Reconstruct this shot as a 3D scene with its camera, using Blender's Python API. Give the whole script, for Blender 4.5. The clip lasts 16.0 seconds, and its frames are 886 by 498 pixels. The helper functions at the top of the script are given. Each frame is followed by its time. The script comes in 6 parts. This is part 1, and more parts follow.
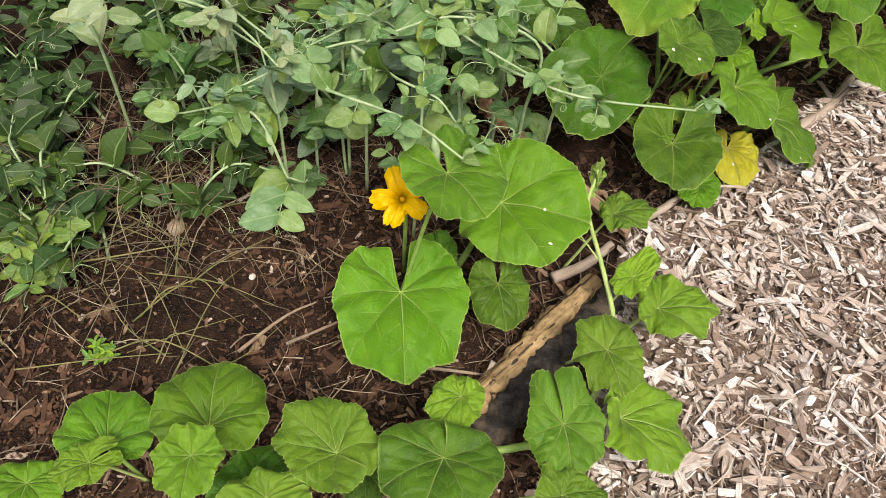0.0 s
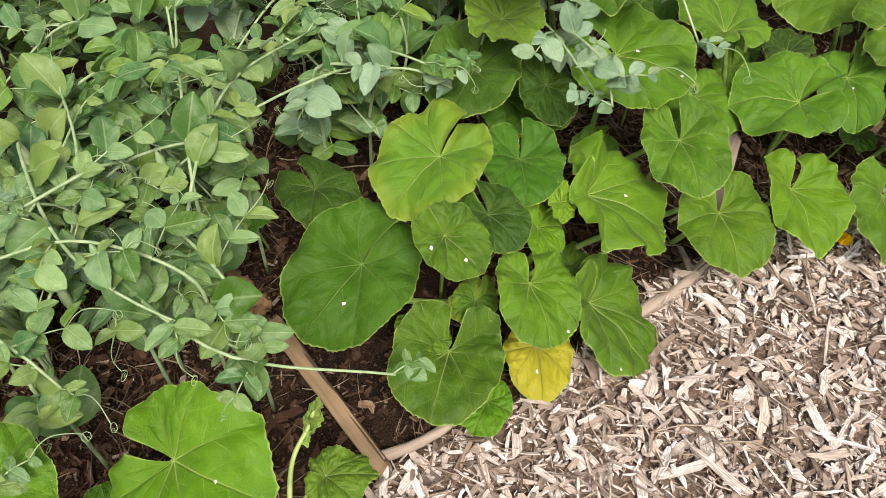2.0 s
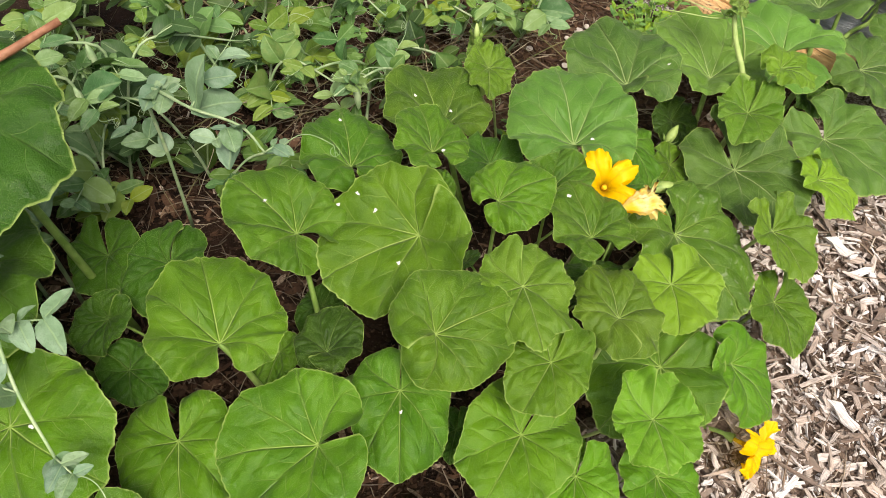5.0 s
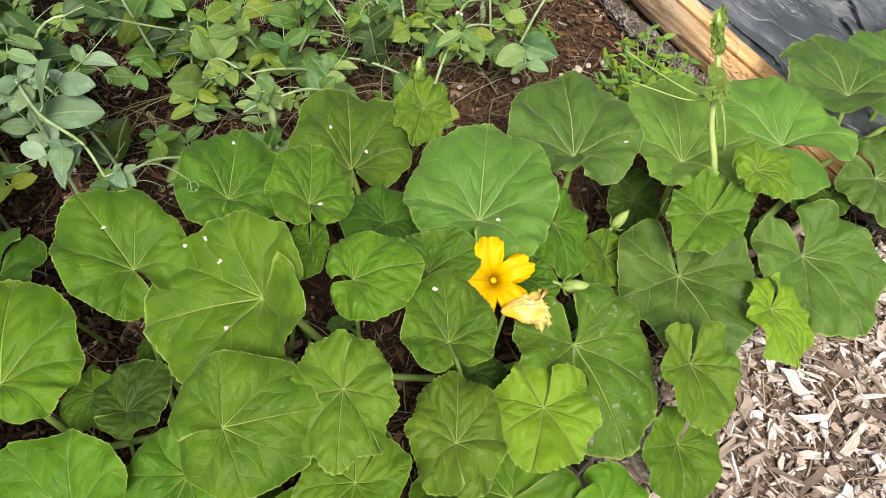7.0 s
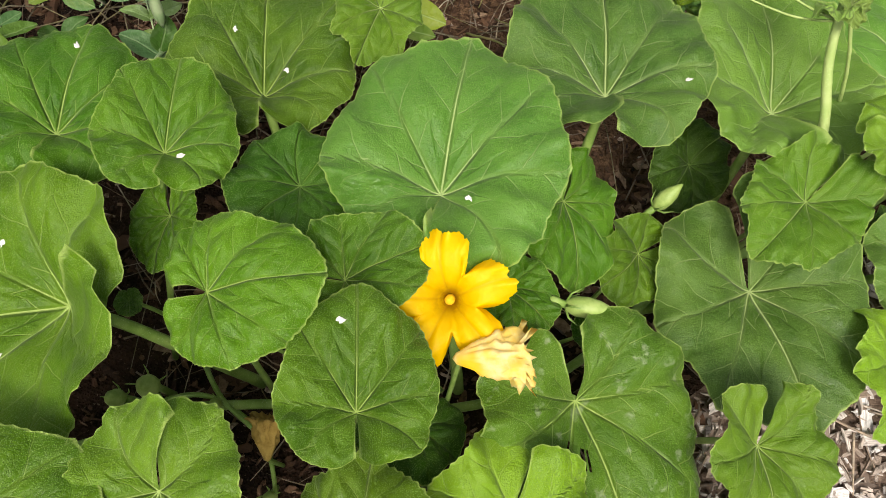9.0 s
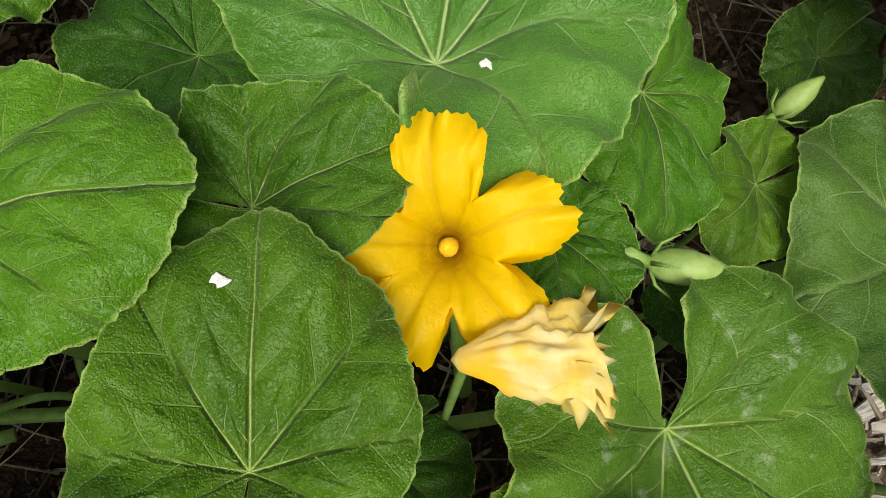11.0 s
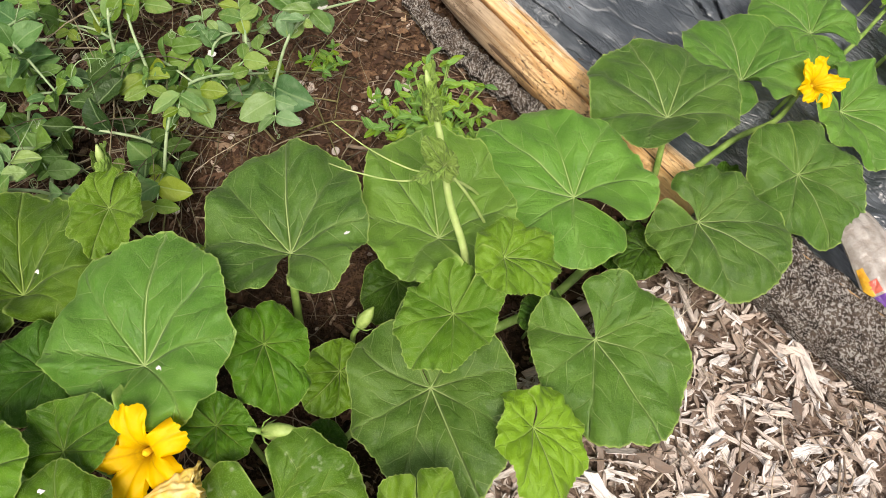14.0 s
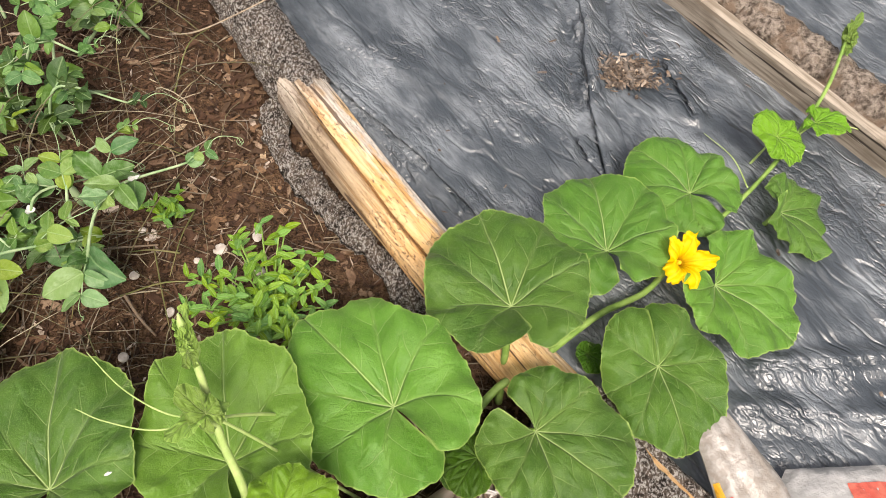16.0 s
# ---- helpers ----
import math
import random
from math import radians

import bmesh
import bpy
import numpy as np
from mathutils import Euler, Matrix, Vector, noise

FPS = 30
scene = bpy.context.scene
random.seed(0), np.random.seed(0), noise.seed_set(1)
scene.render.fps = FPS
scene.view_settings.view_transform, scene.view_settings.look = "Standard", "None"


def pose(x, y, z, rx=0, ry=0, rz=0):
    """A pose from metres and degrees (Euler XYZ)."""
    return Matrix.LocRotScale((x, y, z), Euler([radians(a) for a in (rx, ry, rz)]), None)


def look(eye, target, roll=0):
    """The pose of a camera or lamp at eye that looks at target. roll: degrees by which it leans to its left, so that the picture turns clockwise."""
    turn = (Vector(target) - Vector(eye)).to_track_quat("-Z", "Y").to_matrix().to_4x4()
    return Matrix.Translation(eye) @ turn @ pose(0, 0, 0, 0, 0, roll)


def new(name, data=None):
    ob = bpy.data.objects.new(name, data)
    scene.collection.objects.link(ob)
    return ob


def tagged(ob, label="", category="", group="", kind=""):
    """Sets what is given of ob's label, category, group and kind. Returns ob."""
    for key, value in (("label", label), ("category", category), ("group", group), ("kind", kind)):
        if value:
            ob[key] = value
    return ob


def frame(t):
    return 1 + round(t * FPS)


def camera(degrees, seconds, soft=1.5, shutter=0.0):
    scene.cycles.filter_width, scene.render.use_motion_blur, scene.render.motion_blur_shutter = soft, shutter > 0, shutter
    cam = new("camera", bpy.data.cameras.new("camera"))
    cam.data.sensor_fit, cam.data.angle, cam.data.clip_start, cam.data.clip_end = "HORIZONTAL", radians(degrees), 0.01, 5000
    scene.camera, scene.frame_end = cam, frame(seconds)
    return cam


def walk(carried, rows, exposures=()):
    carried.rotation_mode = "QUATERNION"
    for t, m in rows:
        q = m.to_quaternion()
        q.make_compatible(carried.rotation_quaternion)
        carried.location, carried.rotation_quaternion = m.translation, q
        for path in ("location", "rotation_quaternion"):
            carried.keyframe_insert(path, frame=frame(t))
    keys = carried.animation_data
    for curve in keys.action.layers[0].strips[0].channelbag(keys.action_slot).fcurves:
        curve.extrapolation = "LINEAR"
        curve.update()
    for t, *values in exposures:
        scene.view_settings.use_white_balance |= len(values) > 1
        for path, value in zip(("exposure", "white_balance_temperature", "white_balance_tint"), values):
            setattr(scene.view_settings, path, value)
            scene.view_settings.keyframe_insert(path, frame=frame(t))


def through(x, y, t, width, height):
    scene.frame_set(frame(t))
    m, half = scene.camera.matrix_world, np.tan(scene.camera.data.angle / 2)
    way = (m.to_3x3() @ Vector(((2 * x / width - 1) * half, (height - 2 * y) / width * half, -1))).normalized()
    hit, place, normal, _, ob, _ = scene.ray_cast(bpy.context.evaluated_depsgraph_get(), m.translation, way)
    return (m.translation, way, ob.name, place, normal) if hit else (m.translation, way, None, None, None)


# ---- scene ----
cam = camera(59.5, 16.0, 0.8)
METRES, EYE, TILT, LEAN, TURN = 4.6, 1.377, -54.24, -4.17, 0.0
ROWS = [
    (0.0, 0.0, 0.0, 0.0, -0.0, 0.0, -0.0),
    (0.5, 0.0301, 0.0203, 0.0284, -1.35, -0.58, 3.49),
    (1.0, 0.0687, 0.0394, 0.0484, 0.22, -0.65, 1.87),
    (1.5, 0.1005, 0.0529, 0.0679, 3.69, 0.01, -2.81),
    (2.0, 0.1268, 0.0824, 0.0933, 2.91, 0.03, -1.53),
    (2.5, 0.1535, 0.1077, 0.1311, 2.0, -0.66, -0.3),
    (3.0, 0.1797, 0.1209, 0.155, 0.48, -0.87, 1.49),
    (3.5, 0.227, 0.1383, 0.1769, 0.25, -0.68, 1.87),
    (4.0, 0.2662, 0.1538, 0.1917, 0.3, 0.3, 1.09),
    (4.5, 0.2904, 0.1733, 0.2075, -0.18, -0.41, 2.21),
    (5.0, 0.3074, 0.1923, 0.2288, -0.6, -0.94, 2.33),
    (7.5, 0.3839, 0.2448, 0.2794, 6.58, -5.09, -9.59),
    (8.0, 0.38, 0.2653, 0.2888, 5.09, -6.66, -8.01),
    (8.5, 0.3886, 0.2996, 0.291, 6.91, -9.31, -10.04),
    (9.0, 0.3883, 0.3382, 0.2849, 8.97, -11.03, -11.91),
    (9.5, 0.3872, 0.3719, 0.2732, 9.63, -11.93, -12.1),
    (12.0, 0.3824, 0.4133, 0.2648, 9.91, -13.81, -12.65),
    (12.5, 0.3928, 0.3807, 0.2842, 9.68, -13.68, -11.85),
    (13.0, 0.4157, 0.3379, 0.3087, 8.94, -12.46, -10.32),
    (13.5, 0.4479, 0.3132, 0.3281, 7.2, -9.83, -4.63),
    (14.0, 0.472, 0.3057, 0.3338, 6.86, -8.51, -2.9),
    (14.5, 0.4821, 0.3036, 0.3396, 6.89, -7.73, -2.42),
    (15.0, 0.4859, 0.3184, 0.3539, 6.71, -7.41, -2.21),
    (15.5, 0.5045, 0.3392, 0.3792, 6.87, -7.45, -2.91),
    (16.0, 0.5234, 0.3485, 0.3972, 6.6, -7.66, -4.01),
]
walk(cam, [(t, pose(0, 0, EYE, TILT, LEAN, TURN) @ pose(METRES * x, METRES * y, METRES * z, 90 + pitch, roll, yaw)) for t, x, y, z, yaw, pitch, roll in ROWS],
     ((0.0, 0.60, 6900, 15), (5.0, 0.62, 6900, 14), (8.5, 0.57, 6900, 13), (9.7, 0.46, 6800, 8), (12.0, 0.12, 6600, 3), (12.7, 0.31, 6650, 6), (14.0, 0.54, 6900, 14), (16.0, 0.78, 6900, 15)))

# ---- world and light ----
world = bpy.data.worlds.new("overcast_sky")
scene.world = world
world.use_nodes = True
wn = world.node_tree
sky = wn.nodes.new("ShaderNodeTexSky")
sky.sky_type = "NISHITA"
sky.sun_disc = False
sky.sun_elevation, sky.sun_rotation = radians(58), radians(200)
sky.dust_density, sky.ozone_density = 4.0, 1.0
back = wn.nodes["Background"]
back.inputs["Strength"].default_value = 0.115
grey = wn.nodes.new("ShaderNodeHueSaturation")
grey.inputs["Saturation"].default_value = 0.35
wn.links.new(sky.outputs[0], grey.inputs["Color"])
wn.links.new(grey.outputs[0], back.inputs["Color"])
sun_data = bpy.data.lights.new("sun", "SUN")
sun_data.energy, sun_data.angle, sun_data.color = 3.0, radians(20), (1.0, 0.95, 0.86)
sun = new("sun", sun_data)
sun.matrix_world = look((0, 0, 0), (-0.18, 0.5, -0.85))


# ---- materials ----
class Nodes:
    """A short way to write a node material."""

    def __init__(self, name):
        self.mat = bpy.data.materials.new(name)
        self.mat.use_nodes = True
        self.t = self.mat.node_tree
        self.bsdf = self.t.nodes["Principled BSDF"]
        self.out = self.t.nodes["Material Output"]

    def put(self, sock, v):
        if isinstance(v, bpy.types.NodeSocket):
            self.t.links.new(v, sock)
        elif isinstance(v, tuple) and len(v) == 3 and sock.type == "RGBA":
            sock.default_value = (*v, 1)
        else:
            sock.default_value = v

    def node(self, kind, *ins, **props):
        n = self.t.nodes.new(kind)
        for k, v in props.items():
            setattr(n, k, v)
        for k, v in ins:
            self.put(n.inputs[k], v)
        return n

    def math(self, op, a, b=0.0, clamp=False):
        return self.node("ShaderNodeMath", (0, a), (1, b), operation=op, use_clamp=clamp).outputs[0]

    def mix(self, f, a, b, blend="MIX"):
        return self.node("ShaderNodeMix", (0, f), (6, a), (7, b), data_type="RGBA", blend_type=blend).outputs[2]

    def span(self, v, a, b, c=0.0, d=1.0):
        return self.node("ShaderNodeMapRange", (0, v), (1, a), (2, b), (3, c), (4, d), interpolation_type="SMOOTHSTEP").outputs[0]

    def noise(self, vec, scale, detail=3.0, rough=0.55):
        return self.node("ShaderNodeTexNoise", ("Vector", vec), ("Scale", scale), ("Detail", detail), ("Roughness", rough)).outputs[0]

    def cells(self, vec, scale, feature="DISTANCE_TO_EDGE"):
        return self.node("ShaderNodeTexVoronoi", ("Vector", vec), ("Scale", scale), feature=feature).outputs[0]

    def coords(self):
        return self.node("ShaderNodeTexCoord").outputs["Object"]

    def stretch(self, vec, s):
        return self.node("ShaderNodeMapping", ("Vector", vec), ("Scale", s)).outputs[0]

    def random(self):
        return self.node("ShaderNodeObjectInfo").outputs["Random"]

    def island(self):
        return self.node("ShaderNodeNewGeometry").outputs["Random Per Island"]

    def ramp(self, f, *stops):
        n = self.node("ShaderNodeValToRGB", (0, f))
        while len(n.color_ramp.elements) < len(stops):
            n.color_ramp.elements.new(0.5)
        for e, (p, c) in zip(n.color_ramp.elements, stops):
            e.position, e.color = p, (*c, 1)
        return n.outputs[0]

    def bump(self, h, strength, distance):
        n = self.node("ShaderNodeBump", ("Height", h), ("Strength", strength), ("Distance", distance))
        self.put(self.bsdf.inputs["Normal"], n.outputs[0])
        return n.outputs[0]

    def surface(self, color, rough, spec=0.5, metal=0.0):
        for k, v in (("Base Color", color), ("Roughness", rough), ("Specular IOR Level", spec), ("Metallic", metal)):
            self.put(self.bsdf.inputs[k], v)
        return self.mat

    def thin(self, color, share, normal=None):
        """Light that comes through a thin leaf or petal."""
        tr = self.node("ShaderNodeBsdfTranslucent", ("Color", color))
        if normal is not None:
            self.put(tr.inputs["Normal"], normal)
        m = self.node("ShaderNodeMixShader", (0, share), (1, self.bsdf.outputs[0]), (2, tr.outputs[0]))
        self.t.links.new(m.outputs[0], self.out.inputs[0])


def leaf_material(name, dark, light, vein, edge=None, crinkle=0.5, mottle=0.0, gloss=0.27):
    g = Nodes(name)
    uv = g.node("ShaderNodeUVMap", uv_map="vein").outputs[0]
    sep = g.node("ShaderNodeSeparateXYZ", (0, uv))
    u, v = sep.outputs[0], sep.outputs[1]
    co = g.coords()
    edge_uv = g.node("ShaderNodeSeparateXYZ", (0, g.node("ShaderNodeUVMap", uv_map="rim").outputs[0]))
    rim, shift = edge_uv.outputs[0], edge_uv.outputs[1]
    width = g.math("MULTIPLY_ADD", u, -0.0042)
    g.put(width.node.inputs[2], 0.0058)
    wander = g.math("MULTIPLY", g.math("SUBTRACT", g.noise(co, 30, 2), 0.5), 0.012)
    main = g.math("MULTIPLY", g.span(g.math("SUBTRACT", g.math("ADD", v, g.math("MULTIPLY", wander, u)), width), 0.0024, -0.0012), g.span(u, 0.35, 0.98, 1.0, 0.35))
    rise = g.math("SUBTRACT", g.math("MULTIPLY", v, 0.95), g.math("MULTIPLY", g.math("MULTIPLY", v, v), 0.7))
    s = g.math("FRACT", g.math("ADD", g.math("ADD", g.math("MULTIPLY", g.math("SUBTRACT", u, rise), 4.3), shift), g.math("MULTIPLY", g.noise(co, 16, 2), 0.42)))
    off = g.math("ABSOLUTE", g.math("SUBTRACT", s, 0.5))
    side = g.math("MULTIPLY", g.span(off, 0.026, 0.009), g.span(v, 0.30, 0.0, 0.0, 0.55))
    s3 = g.math("FRACT", g.math("ADD", g.math("MULTIPLY", g.math("ADD", g.math("MULTIPLY", u, 0.35), v), 11.0), g.math("MULTIPLY", g.noise(co, 22, 2), 1.3)))
    third = g.math("MULTIPLY", g.span(g.math("ABSOLUTE", g.math("SUBTRACT", s3, 0.5)), 0.06, 0.015), g.span(v, 0.02, 0.09, 0.0, 0.09))
    net = g.cells(co, 95)
    fine = g.span(net, 0.0, 0.07, 1.0, 0.0)
    veins = g.math("MAXIMUM", g.math("MAXIMUM", main, third), g.math("MAXIMUM", side, g.math("MULTIPLY", fine, 0.05)))
    rnd = g.random()
    patch = g.noise(co, 17, 4)
    col = g.mix(g.span(patch, 0.3, 0.7), dark, light)
    col = g.mix(g.math("MULTIPLY", rnd, 0.5), col, light)
    hs = g.node("ShaderNodeHueSaturation", ("Hue", g.math("ADD", 0.489, g.math("MULTIPLY", g.math("FRACT", g.math("MULTIPLY", rnd, 7.3)), 0.022))), ("Saturation", 1.02), ("Value", g.math("ADD", 0.56, g.math("MULTIPLY", rnd, 0.48))), ("Color", col))
    col = hs.outputs[0]
    if edge:
        wide = g.span(g.math("ADD", rim, g.math("MULTIPLY", g.noise(co, 18, 3), 0.5)), 0.85, 1.32)
        col = g.mix(g.math("MULTIPLY", wide, 0.5), col, edge)
    if mottle:
        col = g.mix(g.math("MULTIPLY", g.span(g.noise(co, 60, 3), 0.58, 0.7), mottle), col, (0.42, 0.47, 0.33))
    hair = g.math("MULTIPLY", g.span(g.cells(co, 720, "F1"), 0.44, 0.20), g.span(g.math("ADD", g.noise(co, 14, 2), g.math("MULTIPLY", rim, 0.25)), 0.45, 0.8, 0.35, 1.0))
    col = g.mix(g.math("MULTIPLY", hair, 0.46), col, (0.27, 0.46, 0.11))
    near_vein = g.math("MAXIMUM", g.span(v, 0.04, 0.0, 0.0, 0.10), g.span(u, 0.20, 0.0, 0.0, 0.10))
    col = g.mix(near_vein, col, vein)
    col = g.mix(g.math("MULTIPLY", veins, 0.64), col, vein)
    col = g.mix(g.math("MULTIPLY", g.span(g.math("ADD", rim, g.math("MULTIPLY", g.noise(co, 70, 2), 0.016)), 0.986, 1.004), 0.6), col, (0.34, 0.45, 0.12))
    quilt = g.math("MULTIPLY", g.span(net, 0.0, 0.3), 0.16 * crinkle)
    big = g.math("MULTIPLY", g.noise(co, 38, 2), 1.2 * crinkle)
    pil = g.math("MULTIPLY", g.span(off, 0.0, 0.42), g.span(v, 0.0, 0.07, 0.0, 0.75 * crinkle))
    groove = g.math("MAXIMUM", g.span(v, 0.022, 0.0), g.math("MULTIPLY", side, 0.7))
    h = g.math("SUBTRACT", g.math("ADD", g.math("ADD", quilt, pil), big), g.math("MULTIPLY", groove, 0.7))
    nrm = g.bump(g.math("ADD", h, g.math("ADD", g.math("MULTIPLY", g.span(g.cells(co, 300), 0.0, 0.25), 0.05), g.math("MULTIPLY", hair, 0.26))), 0.75, 0.0065)
    g.put(g.bsdf.inputs["Sheen Weight"], 0.12 * gloss)
    g.put(g.bsdf.inputs["Sheen Roughness"], 0.4)
    g.surface(col, g.span(patch, 0.2, 0.8, 0.38, 0.52), gloss)
    g.thin(g.mix(0.5, col, (0.22, 0.42, 0.02)), 0.13, nrm)
    return g.mat


VEIN = (0.40, 0.53, 0.15)
LEAF = {
    "n": leaf_material("squash_leaf_green", (0.041, 0.130, 0.002), (0.102, 0.243, 0.006), VEIN),
    # Deeper green and less gloss than the other leaves.
    "d": leaf_material("squash_leaf_deep_green", (0.019, 0.072, 0.002), (0.044, 0.128, 0.004), (0.22, 0.34, 0.09), gloss=0.22),
    "y": leaf_material("squash_leaf_young", (0.085, 0.21, 0.008), (0.155, 0.315, 0.016), (0.44, 0.57, 0.19), crinkle=0.5),
    "l": leaf_material("squash_leaf_pale", (0.052, 0.147, 0.012), (0.116, 0.252, 0.030), (0.45, 0.56, 0.23), gloss=0.34),
    "p": leaf_material("squash_leaf_tip", (0.17, 0.30, 0.045), (0.28, 0.42, 0.09), (0.48, 0.58, 0.24), crinkle=0.4),
    "g": leaf_material("squash_leaf_ageing", (0.068, 0.168, 0.008), (0.125, 0.255, 0.014), VEIN, edge=(0.24, 0.30, 0.02)),
    "o": leaf_material("squash_leaf_yellow", (0.42, 0.38, 0.03), (0.52, 0.46, 0.03), (0.5, 0.5, 0.2), mottle=0.15),
    "h": leaf_material("squash_leaf_eaten", (0.046, 0.125, 0.006), (0.095, 0.205, 0.012), VEIN, mottle=0.35),
    "s": leaf_material("squash_leaf_seed", (0.08, 0.19, 0.03), (0.1, 0.24, 0.04), VEIN),
}


def stem_material(name, a, b, fuzz=0.3):
    g = Nodes(name)
    co = g.coords()
    col = g.mix(g.span(g.noise(co, 40, 3), 0.35, 0.65), a, b)
    col = g.mix(g.math("MULTIPLY", g.span(g.noise(co, 600, 1), 0.6, 0.7), fuzz), col, (0.5, 0.6, 0.35))
    g.bump(g.noise(g.stretch(co, (1, 1, 0.2)), 300, 2), 0.3, 0.002)
    g.surface(col, 0.5, 0.4)
    g.thin(col, 0.1)
    return g.mat


STEM = stem_material("squash_stem", (0.16, 0.28, 0.05), (0.25, 0.38, 0.09))
PALE_STEM = stem_material("young_vine", (0.30, 0.42, 0.12), (0.40, 0.50, 0.18))
PEA_STEM = stem_material("pea_stem", (0.22, 0.34, 0.16), (0.36, 0.46, 0.26), 0.1)
GRASS = stem_material("dry_grass", (0.22, 0.19, 0.08), (0.14, 0.16, 0.05), 0.0)


def pea_material(name, a, b, pale):
    g = Nodes(name)
    co, rnd = g.coords(), g.random()
    uv = g.node("ShaderNodeSeparateXYZ", (0, g.node("ShaderNodeUVMap", uv_map="vein").outputs[0]))
    col = g.mix(rnd, a, b)
    tint = g.math("FRACT", g.math("MULTIPLY", rnd, 9.7))
    col = g.node("ShaderNodeHueSaturation", ("Hue", g.math("ADD", 0.465, g.math("MULTIPLY", tint, 0.06))), ("Saturation", g.math("SUBTRACT", 1.12, g.math("MULTIPLY", tint, 0.3))), ("Value", 1.0), ("Color", col)).outputs[0]
    blot = g.noise(co, 2.2, 4, 0.55)
    col = g.mix(g.math("MULTIPLY", g.span(blot, 0.46, 0.76), 0.4), col, pale)
    mid = g.span(uv.outputs[1], 0.03, 0.008)
    s = g.math("FRACT", g.math("MULTIPLY", g.math("SUBTRACT", uv.outputs[0], g.math("MULTIPLY", uv.outputs[1], 0.9)), 7))
    side = g.math("MULTIPLY", g.span(g.math("ABSOLUTE", g.math("SUBTRACT", s, 0.5)), 0.1, 0.02), 0.10)
    col = g.mix(g.math("MULTIPLY", g.math("MAXIMUM", g.math("MULTIPLY", mid, 0.55), side), 0.6), col, (0.34, 0.47, 0.22))
    nrm = g.bump(g.math("ADD", g.noise(co, 4, 3), g.math("MULTIPLY", g.math("ADD", mid, side), -0.3)), 0.4, 0.012)
    g.surface(col, 0.5, 0.30)
    g.thin(g.mix(0.5, col, (0.2, 0.38, 0.05)), 0.2, nrm)
    return g.mat


PEA = pea_material("pea_leaf", (0.034, 0.118, 0.020), (0.180, 0.305, 0.098), (0.39, 0.50, 0.31))
PEA_GREEN = pea_material("pea_leaf_low", (0.036, 0.115, 0.020), (0.11, 0.235, 0.042), (0.24, 0.38, 0.15))
PEA_PALE = pea_material("withered_pea_leaf", (0.10, 0.20, 0.08), (0.26, 0.33, 0.18), (0.50, 0.54, 0.42))
# Pea leaf green darkened to carry the shade of the undergrowth.
PEA_SHADED = pea_material("shaded_pea_leaf", (0.011, 0.036, 0.006), (0.036, 0.086, 0.013), (0.07, 0.12, 0.03))
PEA_FAR = pea_material("pea_leaf_yellowing", (0.060, 0.150, 0.018), (0.16, 0.265, 0.04), (0.32, 0.36, 0.12))
WEED = pea_material("weed_leaf", (0.075, 0.20, 0.014), (0.165, 0.335, 0.034), (0.26, 0.42, 0.08))
PEA_BLOOM = pea_material("pea_leaf_bloom", (0.095, 0.20, 0.095), (0.22, 0.34, 0.20), (0.40, 0.51, 0.40))


def petal_material():
    g = Nodes("squash_petal")
    co = g.coords()
    uv = g.node("ShaderNodeSeparateXYZ", (0, g.node("ShaderNodeUVMap", uv_map="vein").outputs[0]))
    col = g.mix(g.span(uv.outputs[0], 0.16, 0.46), (0.50, 0.26, 0.004), (1.0, 0.63, 0.001))
    col = g.mix(g.math("MULTIPLY", g.span(g.noise(co, 70, 3), 0.45, 0.7), 0.5), col, (1.0, 0.66, 0.002))
    col = g.mix(g.math("MULTIPLY", g.span(uv.outputs[1], 0.03, 0.005), 0.3), col, (0.62, 0.33, 0.01))
    nrm = g.bump(g.math("ADD", g.noise(g.stretch(co, (1, 1, 1)), 110, 3), g.math("MULTIPLY", g.span(uv.outputs[1], 0.06, 0.0), 0.4)), 0.45, 0.003)
    g.surface(col, 0.55, 0.3)
    g.thin(col, 0.45, nrm)
    return g.mat


PETAL = petal_material()


def plain(name, a, b, scale=30.0, rough=0.7, spec=0.3, h=0.4, dist=0.004, through=0.0, c=None, stretch=None):
    g = Nodes(name)
    co = g.coords()
    if stretch:
        co = g.stretch(co, stretch)
    n = g.noise(co, scale, 5, 0.6)
    col = g.mix(g.span(n, 0.3, 0.7), a, b)
    if c:
        col = g.mix(g.span(g.noise(co, scale * 0.27, 3), 0.5, 0.68), col, c)
    nrm = g.bump(g.math("ADD", n, g.math("MULTIPLY", g.noise(co, scale * 5, 3), 0.4)), h, dist)
    g.surface(col, rough, spec)
    if through:
        g.thin(col, through, nrm)
    return g.mat


WILT = plain("wilted_petal", (0.96, 0.74, 0.16), (0.97, 0.88, 0.50), 60, 0.6, 0.15, 0.35, 0.002, 0.5, (0.97, 0.62, 0.03))
DRIED = plain("dried_petal", (0.36, 0.24, 0.06), (0.52, 0.36, 0.10), 70, 0.7, 0.2, 0.9, 0.006, 0.15)
STAMEN = plain("stamen", (0.75, 0.42, 0.01), (0.85, 0.55, 0.03), 200, 0.8, 0.1, 0.6, 0.002)
FRUIT = plain("young_squash", (0.20, 0.31, 0.065), (0.33, 0.44, 0.13), 70, 0.5, 0.4, 0.3, 0.002, 0.1)
SPECK = plain("white_speck", (0.5, 0.5, 0.48), (0.72, 0.72, 0.7), 200, 0.8, 0.2, 0.6, 0.002)


